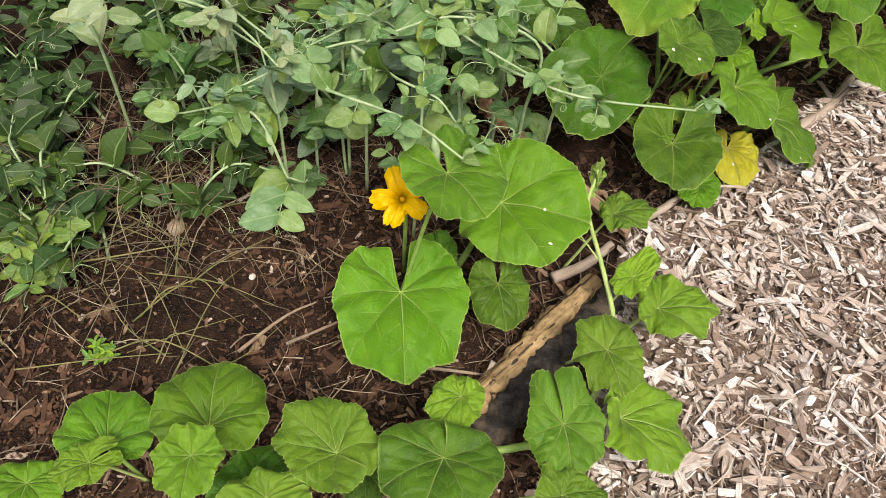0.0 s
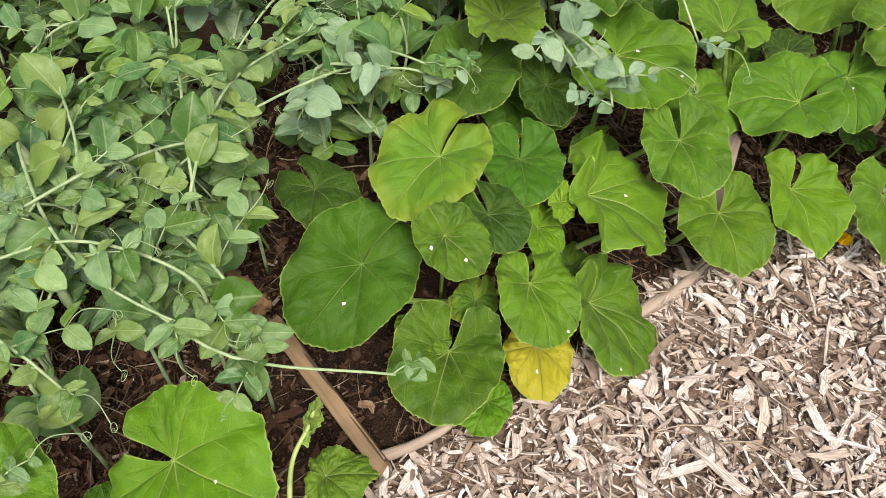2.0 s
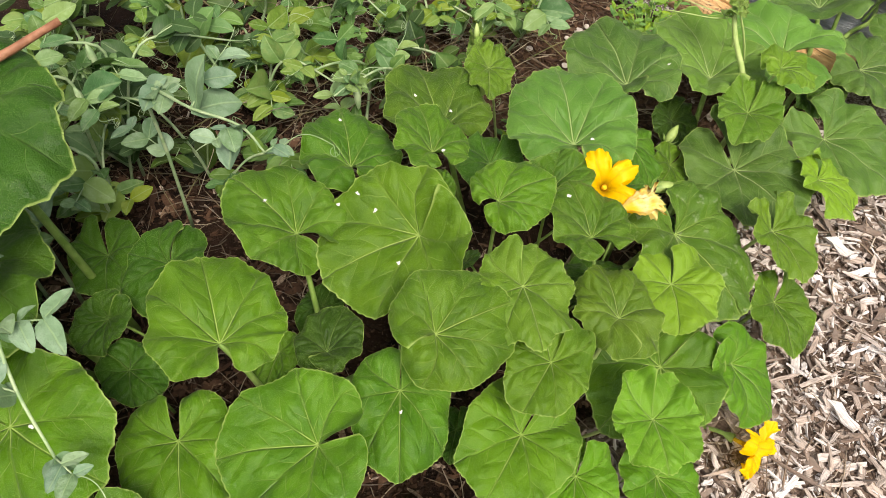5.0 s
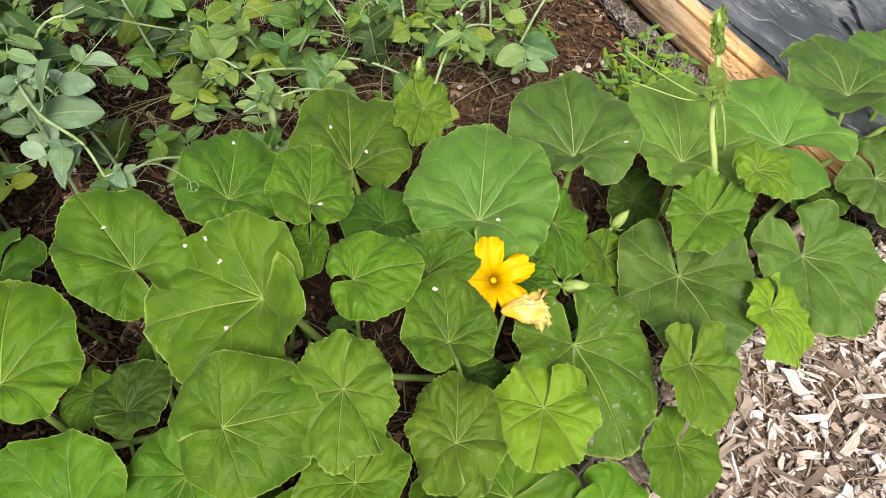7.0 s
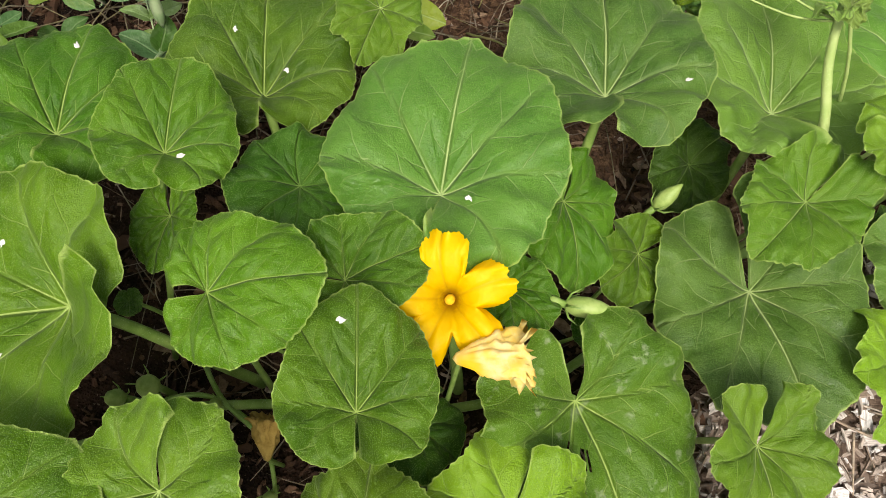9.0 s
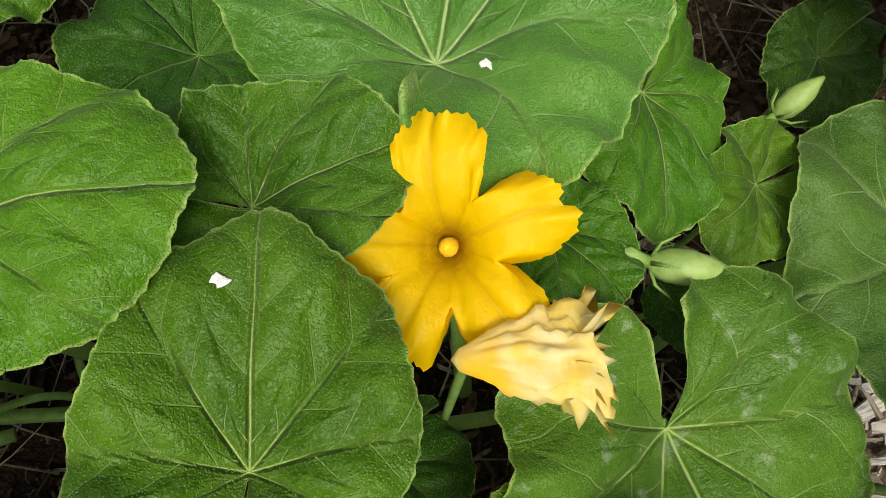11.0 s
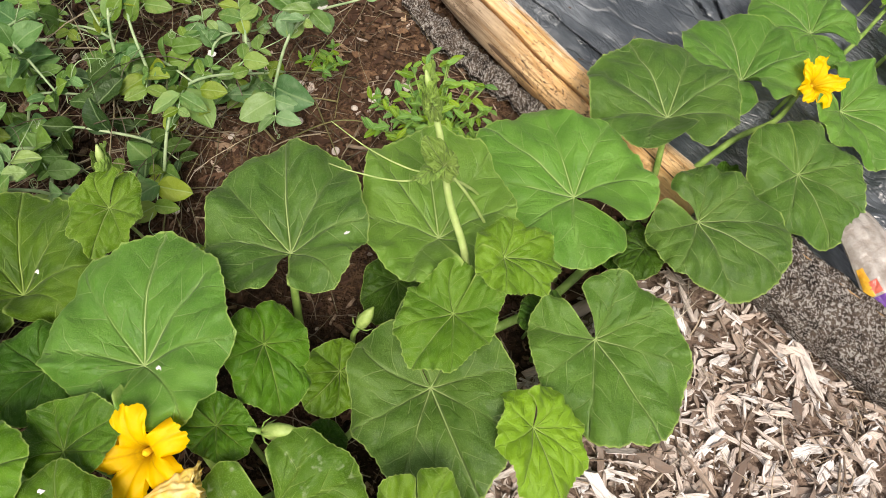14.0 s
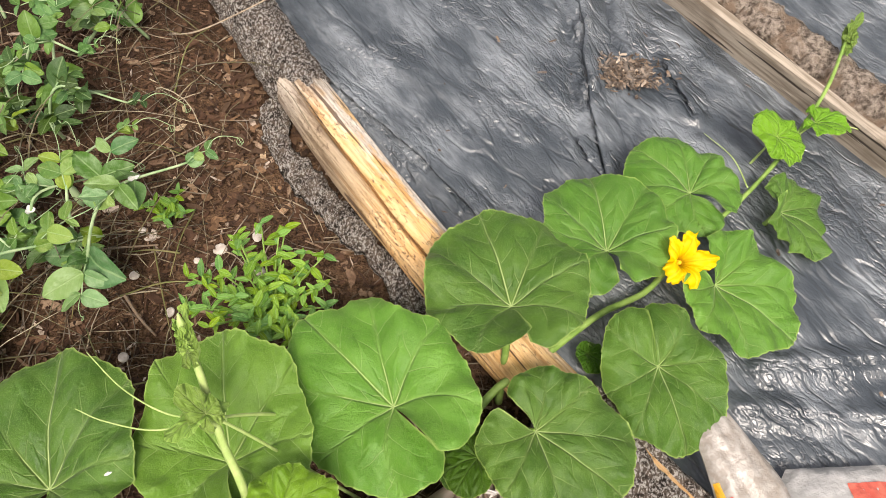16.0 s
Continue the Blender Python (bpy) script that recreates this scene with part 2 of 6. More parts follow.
def wood_material(name, tones, grain=(1, 1, 1), per="object", rough=0.85, fibre=False, stain=(0.27, 0.235, 0.205)):
    g = Nodes(name)
    co = g.coords()
    r = g.random() if per == "object" else g.island()
    col = g.ramp(r, *tones)
    if fibre:
        uv = g.node("ShaderNodeUVMap", uv_map="fibre").outputs[0]
        gr = g.noise(g.node("ShaderNodeVectorMath", (0, g.stretch(uv, (0.10, 1.0, 1.0))), (1, g.math("MULTIPLY", r, 9.0)), operation="ADD").outputs[0], 420, 4, 0.65)
    else:
        gr = g.noise(g.stretch(co, grain), 160, 4, 0.65)
    col = g.mix(g.math("MULTIPLY", g.span(gr, 0.42, 0.64), 0.62), col, tuple(0.5 * q for q in stain))
    col = g.mix(g.math("MULTIPLY", g.span(g.noise(co, 38, 4), 0.46, 0.66), 0.45), col, stain)
    g.bump(g.math("ADD", gr, g.noise(co, 500, 2)), 0.5, 0.0025)
    return g.surface(col, rough, 0.25)


CHIP_TONES = ((0.0, (0.085, 0.058, 0.045)), (0.10, (0.19, 0.135, 0.105)), (0.24, (0.33, 0.25, 0.195)), (0.40, (0.48, 0.395, 0.335)), (0.60, (0.60, 0.52, 0.465)), (0.80, (0.70, 0.635, 0.59)), (0.95, (0.76, 0.73, 0.715)), (1.0, (0.79, 0.78, 0.78)))
CHIP = wood_material("wood_chips", CHIP_TONES, per="island", fibre=True)
CHIP_PIECE = wood_material("wood_chip", CHIP_TONES, fibre=True)
LITTER_TONES = ((0.0, (0.020, 0.010, 0.006)), (0.5, (0.055, 0.028, 0.017)), (0.8, (0.12, 0.066, 0.039)), (0.95, (0.28, 0.195, 0.13)), (1.0, (0.58, 0.50, 0.43)))
LITTER = wood_material("bark_litter", LITTER_TONES, per="island", stain=(0.12, 0.062, 0.034))
TWIG = wood_material("dry_twig", ((0.0, (0.19, 0.13, 0.085)), (0.5, (0.28, 0.20, 0.13)), (1.0, (0.36, 0.28, 0.19))))
def bark_material():
    g = Nodes("grey_bark")
    co = g.coords()
    n = g.noise(g.stretch(co, (0.7, 1, 1)), 62, 7, 0.75)
    warp = g.node("ShaderNodeMix", (0, 0.012), (4, co), (5, g.node("ShaderNodeTexNoise", ("Vector", co), ("Scale", 90.0)).outputs[1]), data_type="VECTOR").outputs[1]
    fleck = g.noise(g.stretch(warp, (1, 0.55, 1)), 260, 4, 0.7)
    col = g.mix(g.span(n, 0.38, 0.62), (0.022, 0.017, 0.014), (0.19, 0.15, 0.12))
    col = g.mix(g.span(fleck, 0.50, 0.56), col, g.mix(g.span(n, 0.4, 0.6), (0.40, 0.37, 0.34), (0.64, 0.61, 0.57)))
    col = g.mix(g.math("MULTIPLY", g.span(g.noise(co, 14, 3), 0.5, 0.7), 0.3), col, (0.17, 0.125, 0.09))
    g.bump(g.math("ADD", n, g.math("MULTIPLY", fleck, 0.7)), 1.0, 0.020)
    return g.surface(col, 0.92, 0.12)


BARK = bark_material()
BARK_BROWN = plain("brown_bark", (0.06, 0.045, 0.034), (0.38, 0.32, 0.265), 75, 0.9, 0.15, 1.0, 0.014, 0, (0.20, 0.145, 0.105))
CHAR = plain("charred_wood", (0.012, 0.011, 0.011), (0.055, 0.047, 0.042), 90, 0.8, 0.25, 1.0, 0.014, 0, (0.11, 0.085, 0.06), (0.3, 0.3, 1))
BRANCH = plain("red_brown_branch", (0.20, 0.085, 0.045), (0.33, 0.16, 0.09), 60, 0.6, 0.3, 0.5, 0.003)


def along_wood(name, pale, warm, dark, scale):
    g = Nodes(name)
    co = g.coords()
    n = g.noise(g.stretch(co, (0.06, 1, 1)), scale, 5, 0.6)
    col = g.mix(g.span(n, 0.3, 0.62), warm, pale)
    col = g.mix(g.math("MULTIPLY", g.span(g.noise(co, 9, 4), 0.50, 0.66), 0.6), col, warm)
    crack = g.span(g.noise(g.stretch(co, (0.035, 1, 1)), scale * 0.8, 2), 0.60, 0.63)
    col = g.mix(crack, col, dark)
    g.bump(g.math("SUBTRACT", n, crack), 0.6, 0.004)
    return g.surface(col, 0.72, 0.3)


def peeled_material():
    """Bare log: orange heart tones, grey weathered patches with sky sheen painted in, brown rot and dark specks of
    bark.
    """
    g = Nodes("peeled_log_wood")
    co = g.coords()
    xyz = g.node("ShaderNodeSeparateXYZ", (0, co))
    n = g.noise(g.stretch(co, (0.05, 1, 1)), 95, 6, 0.68)
    col = g.mix(g.span(n, 0.34, 0.64), (0.50, 0.265, 0.090), (0.72, 0.475, 0.215))
    worn = g.noise(g.stretch(co, (0.35, 1, 1)), 26, 5, 0.7)
    along = g.math("MULTIPLY", g.math("SUBTRACT", xyz.outputs[0], 0.12), 1.39)
    side = g.math("SUBTRACT", xyz.outputs[1], g.math("MULTIPLY", g.math("MULTIPLY", along, along), 0.042))
    # Paler on the sheet side: worn wood, plus sky sheen put into the colour.
    pale = g.math("MULTIPLY", g.span(worn, 0.38, 0.56), g.span(g.math("ADD", side, g.math("MULTIPLY", xyz.outputs[0], -0.06)), -0.004, 0.034, 0.12, 1.0))
    col = g.mix(pale, col, g.mix(g.span(n, 0.36, 0.6), (0.52, 0.45, 0.37), (0.76, 0.70, 0.62)))
    rot = g.math("MULTIPLY", g.span(g.math("ADD", side, g.math("MULTIPLY", worn, 0.012)), -0.010, -0.018), g.span(g.math("ADD", xyz.outputs[0], g.math("MULTIPLY", worn, 0.2)), 0.22, -0.05))
    col = g.mix(g.math("MULTIPLY", rot, 0.88), col, g.mix(g.span(n, 0.36, 0.62), (0.105, 0.075, 0.050), (0.36, 0.285, 0.205)))
    stain = g.math("MULTIPLY", g.span(g.math("ADD", xyz.outputs[0], g.math("MULTIPLY", worn, 0.16)), -0.10, -0.26), 0.8)
    col = g.mix(stain, col, g.mix(g.span(n, 0.35, 0.6), (0.17, 0.13, 0.10), (0.50, 0.44, 0.37)))
    warp = g.node("ShaderNodeMix", (0, 0.035), (4, co), (5, g.node("ShaderNodeTexNoise", ("Vector", co), ("Scale", 30.0)).outputs[1]), data_type="VECTOR").outputs[1]
    gallery = g.math("MULTIPLY", g.span(g.math("ABSOLUTE", g.math("SUBTRACT", g.noise(g.stretch(warp, (0.6, 1, 1)), 60, 1, 0.4), 0.5)), 0.015, 0.005), g.span(g.noise(co, 13, 2), 0.48, 0.62))
    col = g.mix(g.math("MULTIPLY", gallery, 0.6), col, (0.13, 0.085, 0.055))
    speck = g.span(g.noise(g.stretch(co, (0.5, 1, 1)), 210, 4, 0.7), 0.56, 0.62)
    col = g.mix(g.math("MULTIPLY", speck, g.span(g.noise(co, 12, 3), 0.40, 0.58, 0.25, 0.9)), col, (0.12, 0.075, 0.045))
    crack = g.span(g.noise(g.stretch(co, (0.03, 1, 1)), 62, 2), 0.665, 0.685)
    col = g.mix(g.math("MULTIPLY", crack, 0.85), col, (0.06, 0.03, 0.018))
    g.bump(g.math("SUBTRACT", g.math("ADD", n, g.math("MULTIPLY", speck, 0.3)), g.math("ADD", crack, gallery)), 0.8, 0.005)
    return g.surface(col, 0.75, 0.3)


PEELED = peeled_material()
PLANK = along_wood("weathered_plank_wood", (0.36, 0.31, 0.25), (0.17, 0.135, 0.10), (0.045, 0.034, 0.026), 120)
SPLIT = along_wood("split_log_wood", (0.37, 0.26, 0.125), (0.16, 0.10, 0.048), (0.045, 0.03, 0.02), 130)
STICK = along_wood("old_stick_wood", (0.27, 0.19, 0.11), (0.19, 0.125, 0.075), (0.06, 0.04, 0.028), 90)
GREY_WOOD = along_wood("grey_stake_wood", (0.36, 0.30, 0.245), (0.25, 0.195, 0.15), (0.09, 0.065, 0.05), 90)


def soil_material():
    g = Nodes("garden_soil")
    co = g.coords()
    a, b = g.noise(co, 7, 4), g.noise(co, 70, 5, 0.7)
    col = g.mix(g.span(b, 0.35, 0.68), (0.008, 0.0046, 0.0032), (0.033, 0.0180, 0.011))
    col = g.mix(g.math("MULTIPLY", g.span(a, 0.42, 0.62), 0.5), col, (0.054, 0.029, 0.018))
    far = g.node("ShaderNodeVectorMath", (0, co), (1, (1.95, 3.15, 0.0)), operation="DISTANCE").outputs["Value"]
    dry = g.span(g.math("ADD", far, g.math("MULTIPLY", a, 0.5)), 1.05, 0.55)
    col = g.mix(g.math("MULTIPLY", dry, 0.75), col, g.mix(g.span(b, 0.35, 0.65), (0.062, 0.035, 0.020), (0.205, 0.122, 0.070)))
    crumb = g.cells(co, 260, "F1")
    col = g.mix(g.math("MULTIPLY", g.span(g.noise(co, 240, 2), 0.64, 0.72), 0.5), col, (0.26, 0.19, 0.14))
    g.bump(g.math("ADD", b, g.math("MULTIPLY", crumb, 0.6)), 0.9, 0.012)
    return g.surface(col, 0.95, 0.15)


def mulch_material():
    g = Nodes("mulch_bed")
    co = g.coords()
    b = g.noise(co, 110, 5, 0.7)
    col = g.mix(g.span(b, 0.3, 0.7), (0.085, 0.056, 0.042), (0.26, 0.19, 0.145))
    g.bump(b, 1.0, 0.01)
    return g.surface(col, 0.9, 0.2)


SOIL, MULCH = soil_material(), mulch_material()


def sheet_material():
    g = Nodes("black_plastic_sheet")
    co = g.coords()
    dust_sheen = g.noise(g.stretch(co, (0.6, 1.3, 1)), 9, 6, 0.7)
    # Pale dust blotches, blued and lightened to carry the sky's sheen.
    col = g.mix(g.math("MULTIPLY", g.span(dust_sheen, 0.40, 0.72), 0.7), (0.036, 0.045, 0.054), (0.23, 0.255, 0.28))
    warp = g.node("ShaderNodeMix", (0, 0.03), (4, co), (5, g.node("ShaderNodeTexNoise", ("Vector", co), ("Scale", 5.0)).outputs[1]), data_type="VECTOR").outputs[1]
    def creases(size, scale, width):
        return g.span(g.math("ABSOLUTE", g.math("SUBTRACT", g.noise(g.stretch(warp, size), scale, 2, 0.4), 0.5)), 0.0, width)
    where = g.span(g.noise(co, 4.5, 2), 0.38, 0.62, 0.2, 1.0)
    sway = g.noise(g.stretch(warp, (0.35, 1.5, 1)), 12, 2, 0.5)
    h = g.math("ADD", g.math("MULTIPLY", sway, 0.55), g.math("MULTIPLY", creases((0.40, 1.4, 1), 17, 0.07), 0.22))
    h = g.math("ADD", h, g.math("MULTIPLY", g.math("ADD", g.math("MULTIPLY", creases((0.55, 1.4, 1), 40, 0.10), 0.16), g.math("MULTIPLY", creases((0.9, 1.1, 1), 85, 0.14), 0.10)), where))
    g.bump(h, 0.9, 0.014)
    return g.surface(col, g.span(dust_sheen, 0.3, 0.7, 0.32, 0.46), 1.0)


SHEET = sheet_material()



def film_material(name, a, b):
    """Thin crumpled printed plastic film."""
    g = Nodes(name)
    co = g.coords()
    n = g.noise(co, 45, 4, 0.6)
    g.bump(n, 0.7, 0.008)
    col = g.mix(g.span(n, 0.35, 0.65), a, b)
    g.surface(col, 0.3, 0.6)
    g.thin(col, 0.2)
    return g.mat


FILM_WHITE = film_material("white_plastic_film", (0.36, 0.355, 0.35), (0.48, 0.475, 0.47))
FILM_CREAM = film_material("clear_bag_film", (0.29, 0.255, 0.22), (0.42, 0.39, 0.36))
FILM_PURPLE = film_material("purple_print", (0.13, 0.05, 0.28), (0.18, 0.07, 0.36))
FILM_ORANGE = film_material("orange_print", (0.72, 0.36, 0.03), (0.80, 0.48, 0.05))
FILM_RED = film_material("red_print", (0.55, 0.10, 0.07), (0.66, 0.16, 0.11))
PEBBLE = plain("pale_pebble", (0.42, 0.36, 0.31), (0.60, 0.55, 0.50), 60, 0.85, 0.2, 0.4, 0.003)
DEAD = plain("dead_leaf", (0.16, 0.09, 0.05), (0.34, 0.21, 0.11), 40, 0.8, 0.2, 0.6, 0.004, 0.1)

# ---- helpers ----
def attach(ob, parent, m=None):
    """Puts ob, with the pose m in the world, under parent."""
    if m is None:
        m = Matrix.Identity(4)
    if parent is not None:
        ob.parent = parent
        ob.matrix_basis = world_pose[parent.name].inverted() @ m
    else:
        ob.matrix_basis = m
    world_pose[ob.name] = m.copy()
    return ob


world_pose = {}


def mesh_of(name, verts, faces, material, smooth=True):
    me = bpy.data.meshes.new(name)
    me.from_pydata([tuple(v) for v in verts], [], [tuple(f) for f in faces])
    me.materials.append(material)
    me.polygons.foreach_set("use_smooth", [smooth] * len(me.polygons))
    return me


def part(name, me, parent, m=None, label=""):
    return tagged(attach(new(name, me), parent, m), label)


def thing(name, at, label, category, group="", kind=""):
    ob = new(name)
    ob.empty_display_size = 0.05
    attach(ob, None, Matrix.Translation(at))
    return tagged(ob, label, category, group, kind)


def solid(name, me, label, category, m=None, group="", kind=""):
    return tagged(attach(new(name, me), None, m), label, category, group, kind)


def tube(points, radii, sides=8, wob=0.0, seed=0):
    """Rings round a line of points; returns vertices and faces, ends closed."""
    rng = random.Random(seed)
    pts = [Vector(p) for p in points]
    verts, faces = [], []
    prev = None
    for i, p in enumerate(pts):
        d = (pts[min(i + 1, len(pts) - 1)] - pts[max(i - 1, 0)])
        d = d.normalized() if d.length > 1e-9 else Vector((0, 0, 1))
        if prev is None:
            a = d.orthogonal().normalized()
        else:
            a = prev - d * prev.dot(d)
            a = a.normalized() if a.length > 1e-6 else d.orthogonal().normalized()
        prev = a
        b = d.cross(a)
        for k in range(sides):
            w = 2 * math.pi * k / sides
            r = radii[i] * (1 + wob * (rng.random() - 0.5))
            verts.append(p + (a * math.cos(w) + b * math.sin(w)) * r)
    n = len(pts)
    for i in range(n - 1):
        for k in range(sides):
            k2 = (k + 1) % sides
            faces.append((i * sides + k, i * sides + k2, (i + 1) * sides + k2, (i + 1) * sides + k))
    faces.append(tuple(range(sides))[::-1])
    faces.append(tuple((n - 1) * sides + k for k in range(sides)))
    return verts, faces


def bend(points, n):
    """A smooth line of n points through the given ones (Catmull-Rom)."""
    p = [Vector(q) for q in points]
    p = [2 * p[0] - p[1]] + p + [2 * p[-1] - p[-2]]
    out = []
    for i in range(n):
        s = i / (n - 1) * (len(p) - 3)
        k = min(int(s), len(p) - 4)
        t = s - k
        a, b, c, d = p[k:k + 4]
        out.append(0.5 * (2 * b + (c - a) * t + (2 * a - 5 * b + 4 * c - d) * t * t + (3 * b - a - 3 * c + d) * t ** 3))
    return out


def add_uv(me, name, values):
    lay = me.uv_layers.new(name=name)
    idx = np.empty(len(me.loops), dtype=np.int32)
    me.loops.foreach_get("vertex_index", idx)
    lay.data.foreach_set("uv", np.asarray(values, dtype=np.float32)[idx].ravel())


# ---- ground ----
EDGE_X = (-3.0, -0.2, 0.33, 0.47, 0.52, 0.80, 1.10, 1.50, 1.90, 2.20, 2.45, 2.75, 3.2)
EDGE_Y = (-2.5, 0.05, 0.48, 0.82, 1.02, 1.20, 1.50, 1.72, 1.95, 2.36, 2.66, 2.78, 2.3)


def path_edge(x):
    """The line where the soil of the bed gives way to the wood-chip path."""
    return np.interp(x, EDGE_X, EDGE_Y)


def height(x, y):
    """The uneven soil: low clods in the bed, sunk under the path."""
    p = Vector((x, y, 0.0))
    return 0.012 * noise.noise(p * 4) + 0.009 * noise.noise(p * 17) + 0.006 * noise.noise(p * 45) - 0.008 - 0.022 * min(1.0, max(0.0, (path_edge(x) - 0.03 - y) / 0.06))


def ground_sheet():
    far = [4, 7, 15, 40, 120, 400, 1500]
    xs = [-1.4 - f for f in far[::-1]] + list(np.arange(-1.4, 3.61, 0.022)) + [3.6 + f for f in far]
    ys = [0.1 - f for f in far[::-1]] + list(np.arange(0.1, 4.21, 0.022)) + [4.2 + f for f in far]
    verts = [(x, y, height(x, y) if -2 < x < 4 and -1 < y < 5 else -0.01) for y in ys for x in xs]
    w = len(xs)
    faces = [(j * w + i, j * w + i + 1, (j + 1) * w + i + 1, (j + 1) * w + i) for j in range(len(ys) - 1) for i in range(w - 1)]
    return solid("ground", mesh_of("ground", verts, faces, SOIL), "dark brown crumbly garden soil with bark litter", "soil", kind="structure")


ground_sheet()


def mulch_path():
    """A low bank of wood chips: the even body of it; single chips lie on top."""
    us = np.arange(-1.6, 4.0, 0.03)
    vs = (0.05, 0.02, -0.02, -0.06, -0.12, -0.2, -0.35, -0.6, -0.9, -1.3, -2.0, -3.0)
    verts = []
    for v in vs:
        for x in us:
            y = path_edge(x) + v
            z = -0.02 if v > 0.04 else 0.004 + 0.010 * noise.noise(Vector((x * 5, y * 5, 2))) * (v < 0.02)
            verts.append((x + 0.4 * -v, y, z))
    w = len(us)
    faces = [(j * w + i, (j + 1) * w + i, (j + 1) * w + i + 1, j * w + i + 1) for j in range(len(vs) - 1) for i in range(w - 1)]
    return solid("path", mesh_of("path", verts, faces, MULCH), "garden path covered with pale shredded wood chips", "mulch path", kind="structure")


path = mulch_path()


def chip_box(rng, length, width, thick):
    """One splintery chip: a bent, tapered flake with ragged ends."""
    v = []
    bow, turn_ = rng.gauss(0, 0.10), rng.gauss(0, 0.25)
    for i, s in enumerate((-0.5, -0.2, 0.2, 0.5)):
        t = (rng.uniform(0.12, 0.85), rng.uniform(0.75, 1.0), rng.uniform(0.75, 1.05), rng.uniform(0.12, 0.85))[i]
        lift = rng.uniform(-0.12, 0.12) * width + bow * length * (s * s - 0.12)
        sh = rng.uniform(-0.25, 0.25) * width
        for a, b in ((-0.5, -0.5), (0.5, -0.5), (0.5, 0.5), (-0.5, 0.5)):
            w = a * width * t
            v.append(Vector((s * length * rng.uniform(0.85, 1.12), w + sh, b * thick * rng.uniform(0.6, 1.1) + lift + w * turn_ * s)))
    f = [(3, 2, 1, 0), (12, 13, 14, 15)]
    for k in (0, 4, 8):
        for a in range(4):
            b = (a + 1) % 4
            f.append((k + a, k + b, k + 4 + b, k + 4 + a))
    return v, f


def chip_size(rng, scale=1.0):
    length = min(0.11, rng.lognormvariate(math.log(0.0215), 0.62)) * scale
    return length, max(0.0015, min(0.019, length * rng.choice((rng.uniform(0.06, 0.14), rng.uniform(0.14, 0.32), rng.uniform(0.25, 0.65))))), rng.uniform(0.0012, 0.0060)


def splinter_size(rng):
    length = rng.uniform(0.045, 0.13)
    return length, length * rng.uniform(0.035, 0.16), rng.uniform(0.002, 0.007)


def scatter(count, place, size, seed, tilt=0.35):
    rng = random.Random(seed)
    verts, faces, fibre = [], [], []
    n = 0
    while n < count:
        at = place(rng)
        if at is None:
            continue
        v, f = chip_box(rng, *size(rng))
        m = Matrix.Translation(at) @ Euler((rng.gauss(0, tilt), rng.gauss(0, tilt * 0.6), rng.uniform(0, 6.283))).to_matrix().to_4x4()
        o = len(verts)
        verts += [m @ p for p in v]
        fibre += [(p.x, p.y + p.z) for p in v]
        faces += [tuple(i + o for i in q) for q in f]
        n += 1
    return verts, faces, fibre


def strewn(name, material, label, category, *batches):
    """One mesh of loose pieces out of several scatterings."""
    verts, faces, fibre = [], [], []
    for v, f, g in batches:
        faces += [tuple(i + len(verts) for i in q) for q in f]
        verts += v
        fibre += g
    me = mesh_of(name, verts, faces, material, False)
    add_uv(me, "fibre", fibre)
    return solid(name, me, label, category, kind="stuff")


def on_path(rng):
    x = rng.uniform(-0.05, 3.3)
    y = path_edge(x) + 0.04 - 1.12 * rng.random()
    edge = path_edge(x)
    if y > edge + 0.03 or (y - edge) < -1.1:
        return None
    return Vector((x, y, 0.003 + 0.022 * rng.random() ** 1.4))


def on_far_path(rng):
    x = rng.uniform(-0.9, 3.6)
    return Vector((x, path_edge(x) - rng.uniform(1.1, 2.2), 0.003 + 0.012 * rng.random()))


strewn("wood_chip_mulch", CHIP, "layer of pale shredded wood chips on the path", "wood chips",
       scatter(21000, on_path, lambda r: chip_size(r, 0.95), 11, 0.36), scatter(6000, on_far_path, lambda r: chip_size(r, 1.25), 17, 0.3),
       scatter(15000, on_path, lambda r: chip_size(r, 0.42), 15, 0.3), scatter(800, on_path, splinter_size, 18, 0.14))


def on_soil(rng):
    x, y = rng.uniform(-1.1, 2.7), rng.uniform(0.3, 3.7)
    if y < path_edge(x) - 0.02 or y - path_edge(x) > 1.9:
        return None
    if x > 1.85 and y > 3.4 - (x - 2.0):
        return None
    if noise.noise(Vector((x * 3.1, y * 3.1, 5))) + 0.75 < rng.random() * 0.9:
        return None
    return Vector((x, y, height(x, y) + 0.003 + 0.004 * rng.random()))


strewn("bark_litter", LITTER, "brown bark crumbs and wood splinters strewn over soil", "bark litter", scatter(26000, on_soil, lambda r: chip_size(r, 0.62), 12, 0.25))


def straws(count, place, seed, length, radius):
    rng = random.Random(seed)
    verts, faces = [], []
    n = 0
    while n < count:
        at = place(rng)
        if at is None:
            continue
        a, ln = rng.uniform(0, 6.283), rng.uniform(*length)
        d = Vector((math.cos(a), math.sin(a), rng.uniform(-0.05, 0.12)))
        s = d.cross(Vector((0, 0, 1))) * rng.gauss(0, 0.07) * ln
        pts = bend([at, at + d * ln * 0.5 + s, at + d * ln], 5)
        r = rng.uniform(*radius)
        v, f = tube([p + Vector((0, 0, 0.004)) for p in pts], [r, r, r * 0.9, r * 0.7, r * 0.4], 4)
        o = len(verts)
        verts += v
        faces += [tuple(i + o for i in q) for q in f]
        n += 1
    return verts, faces


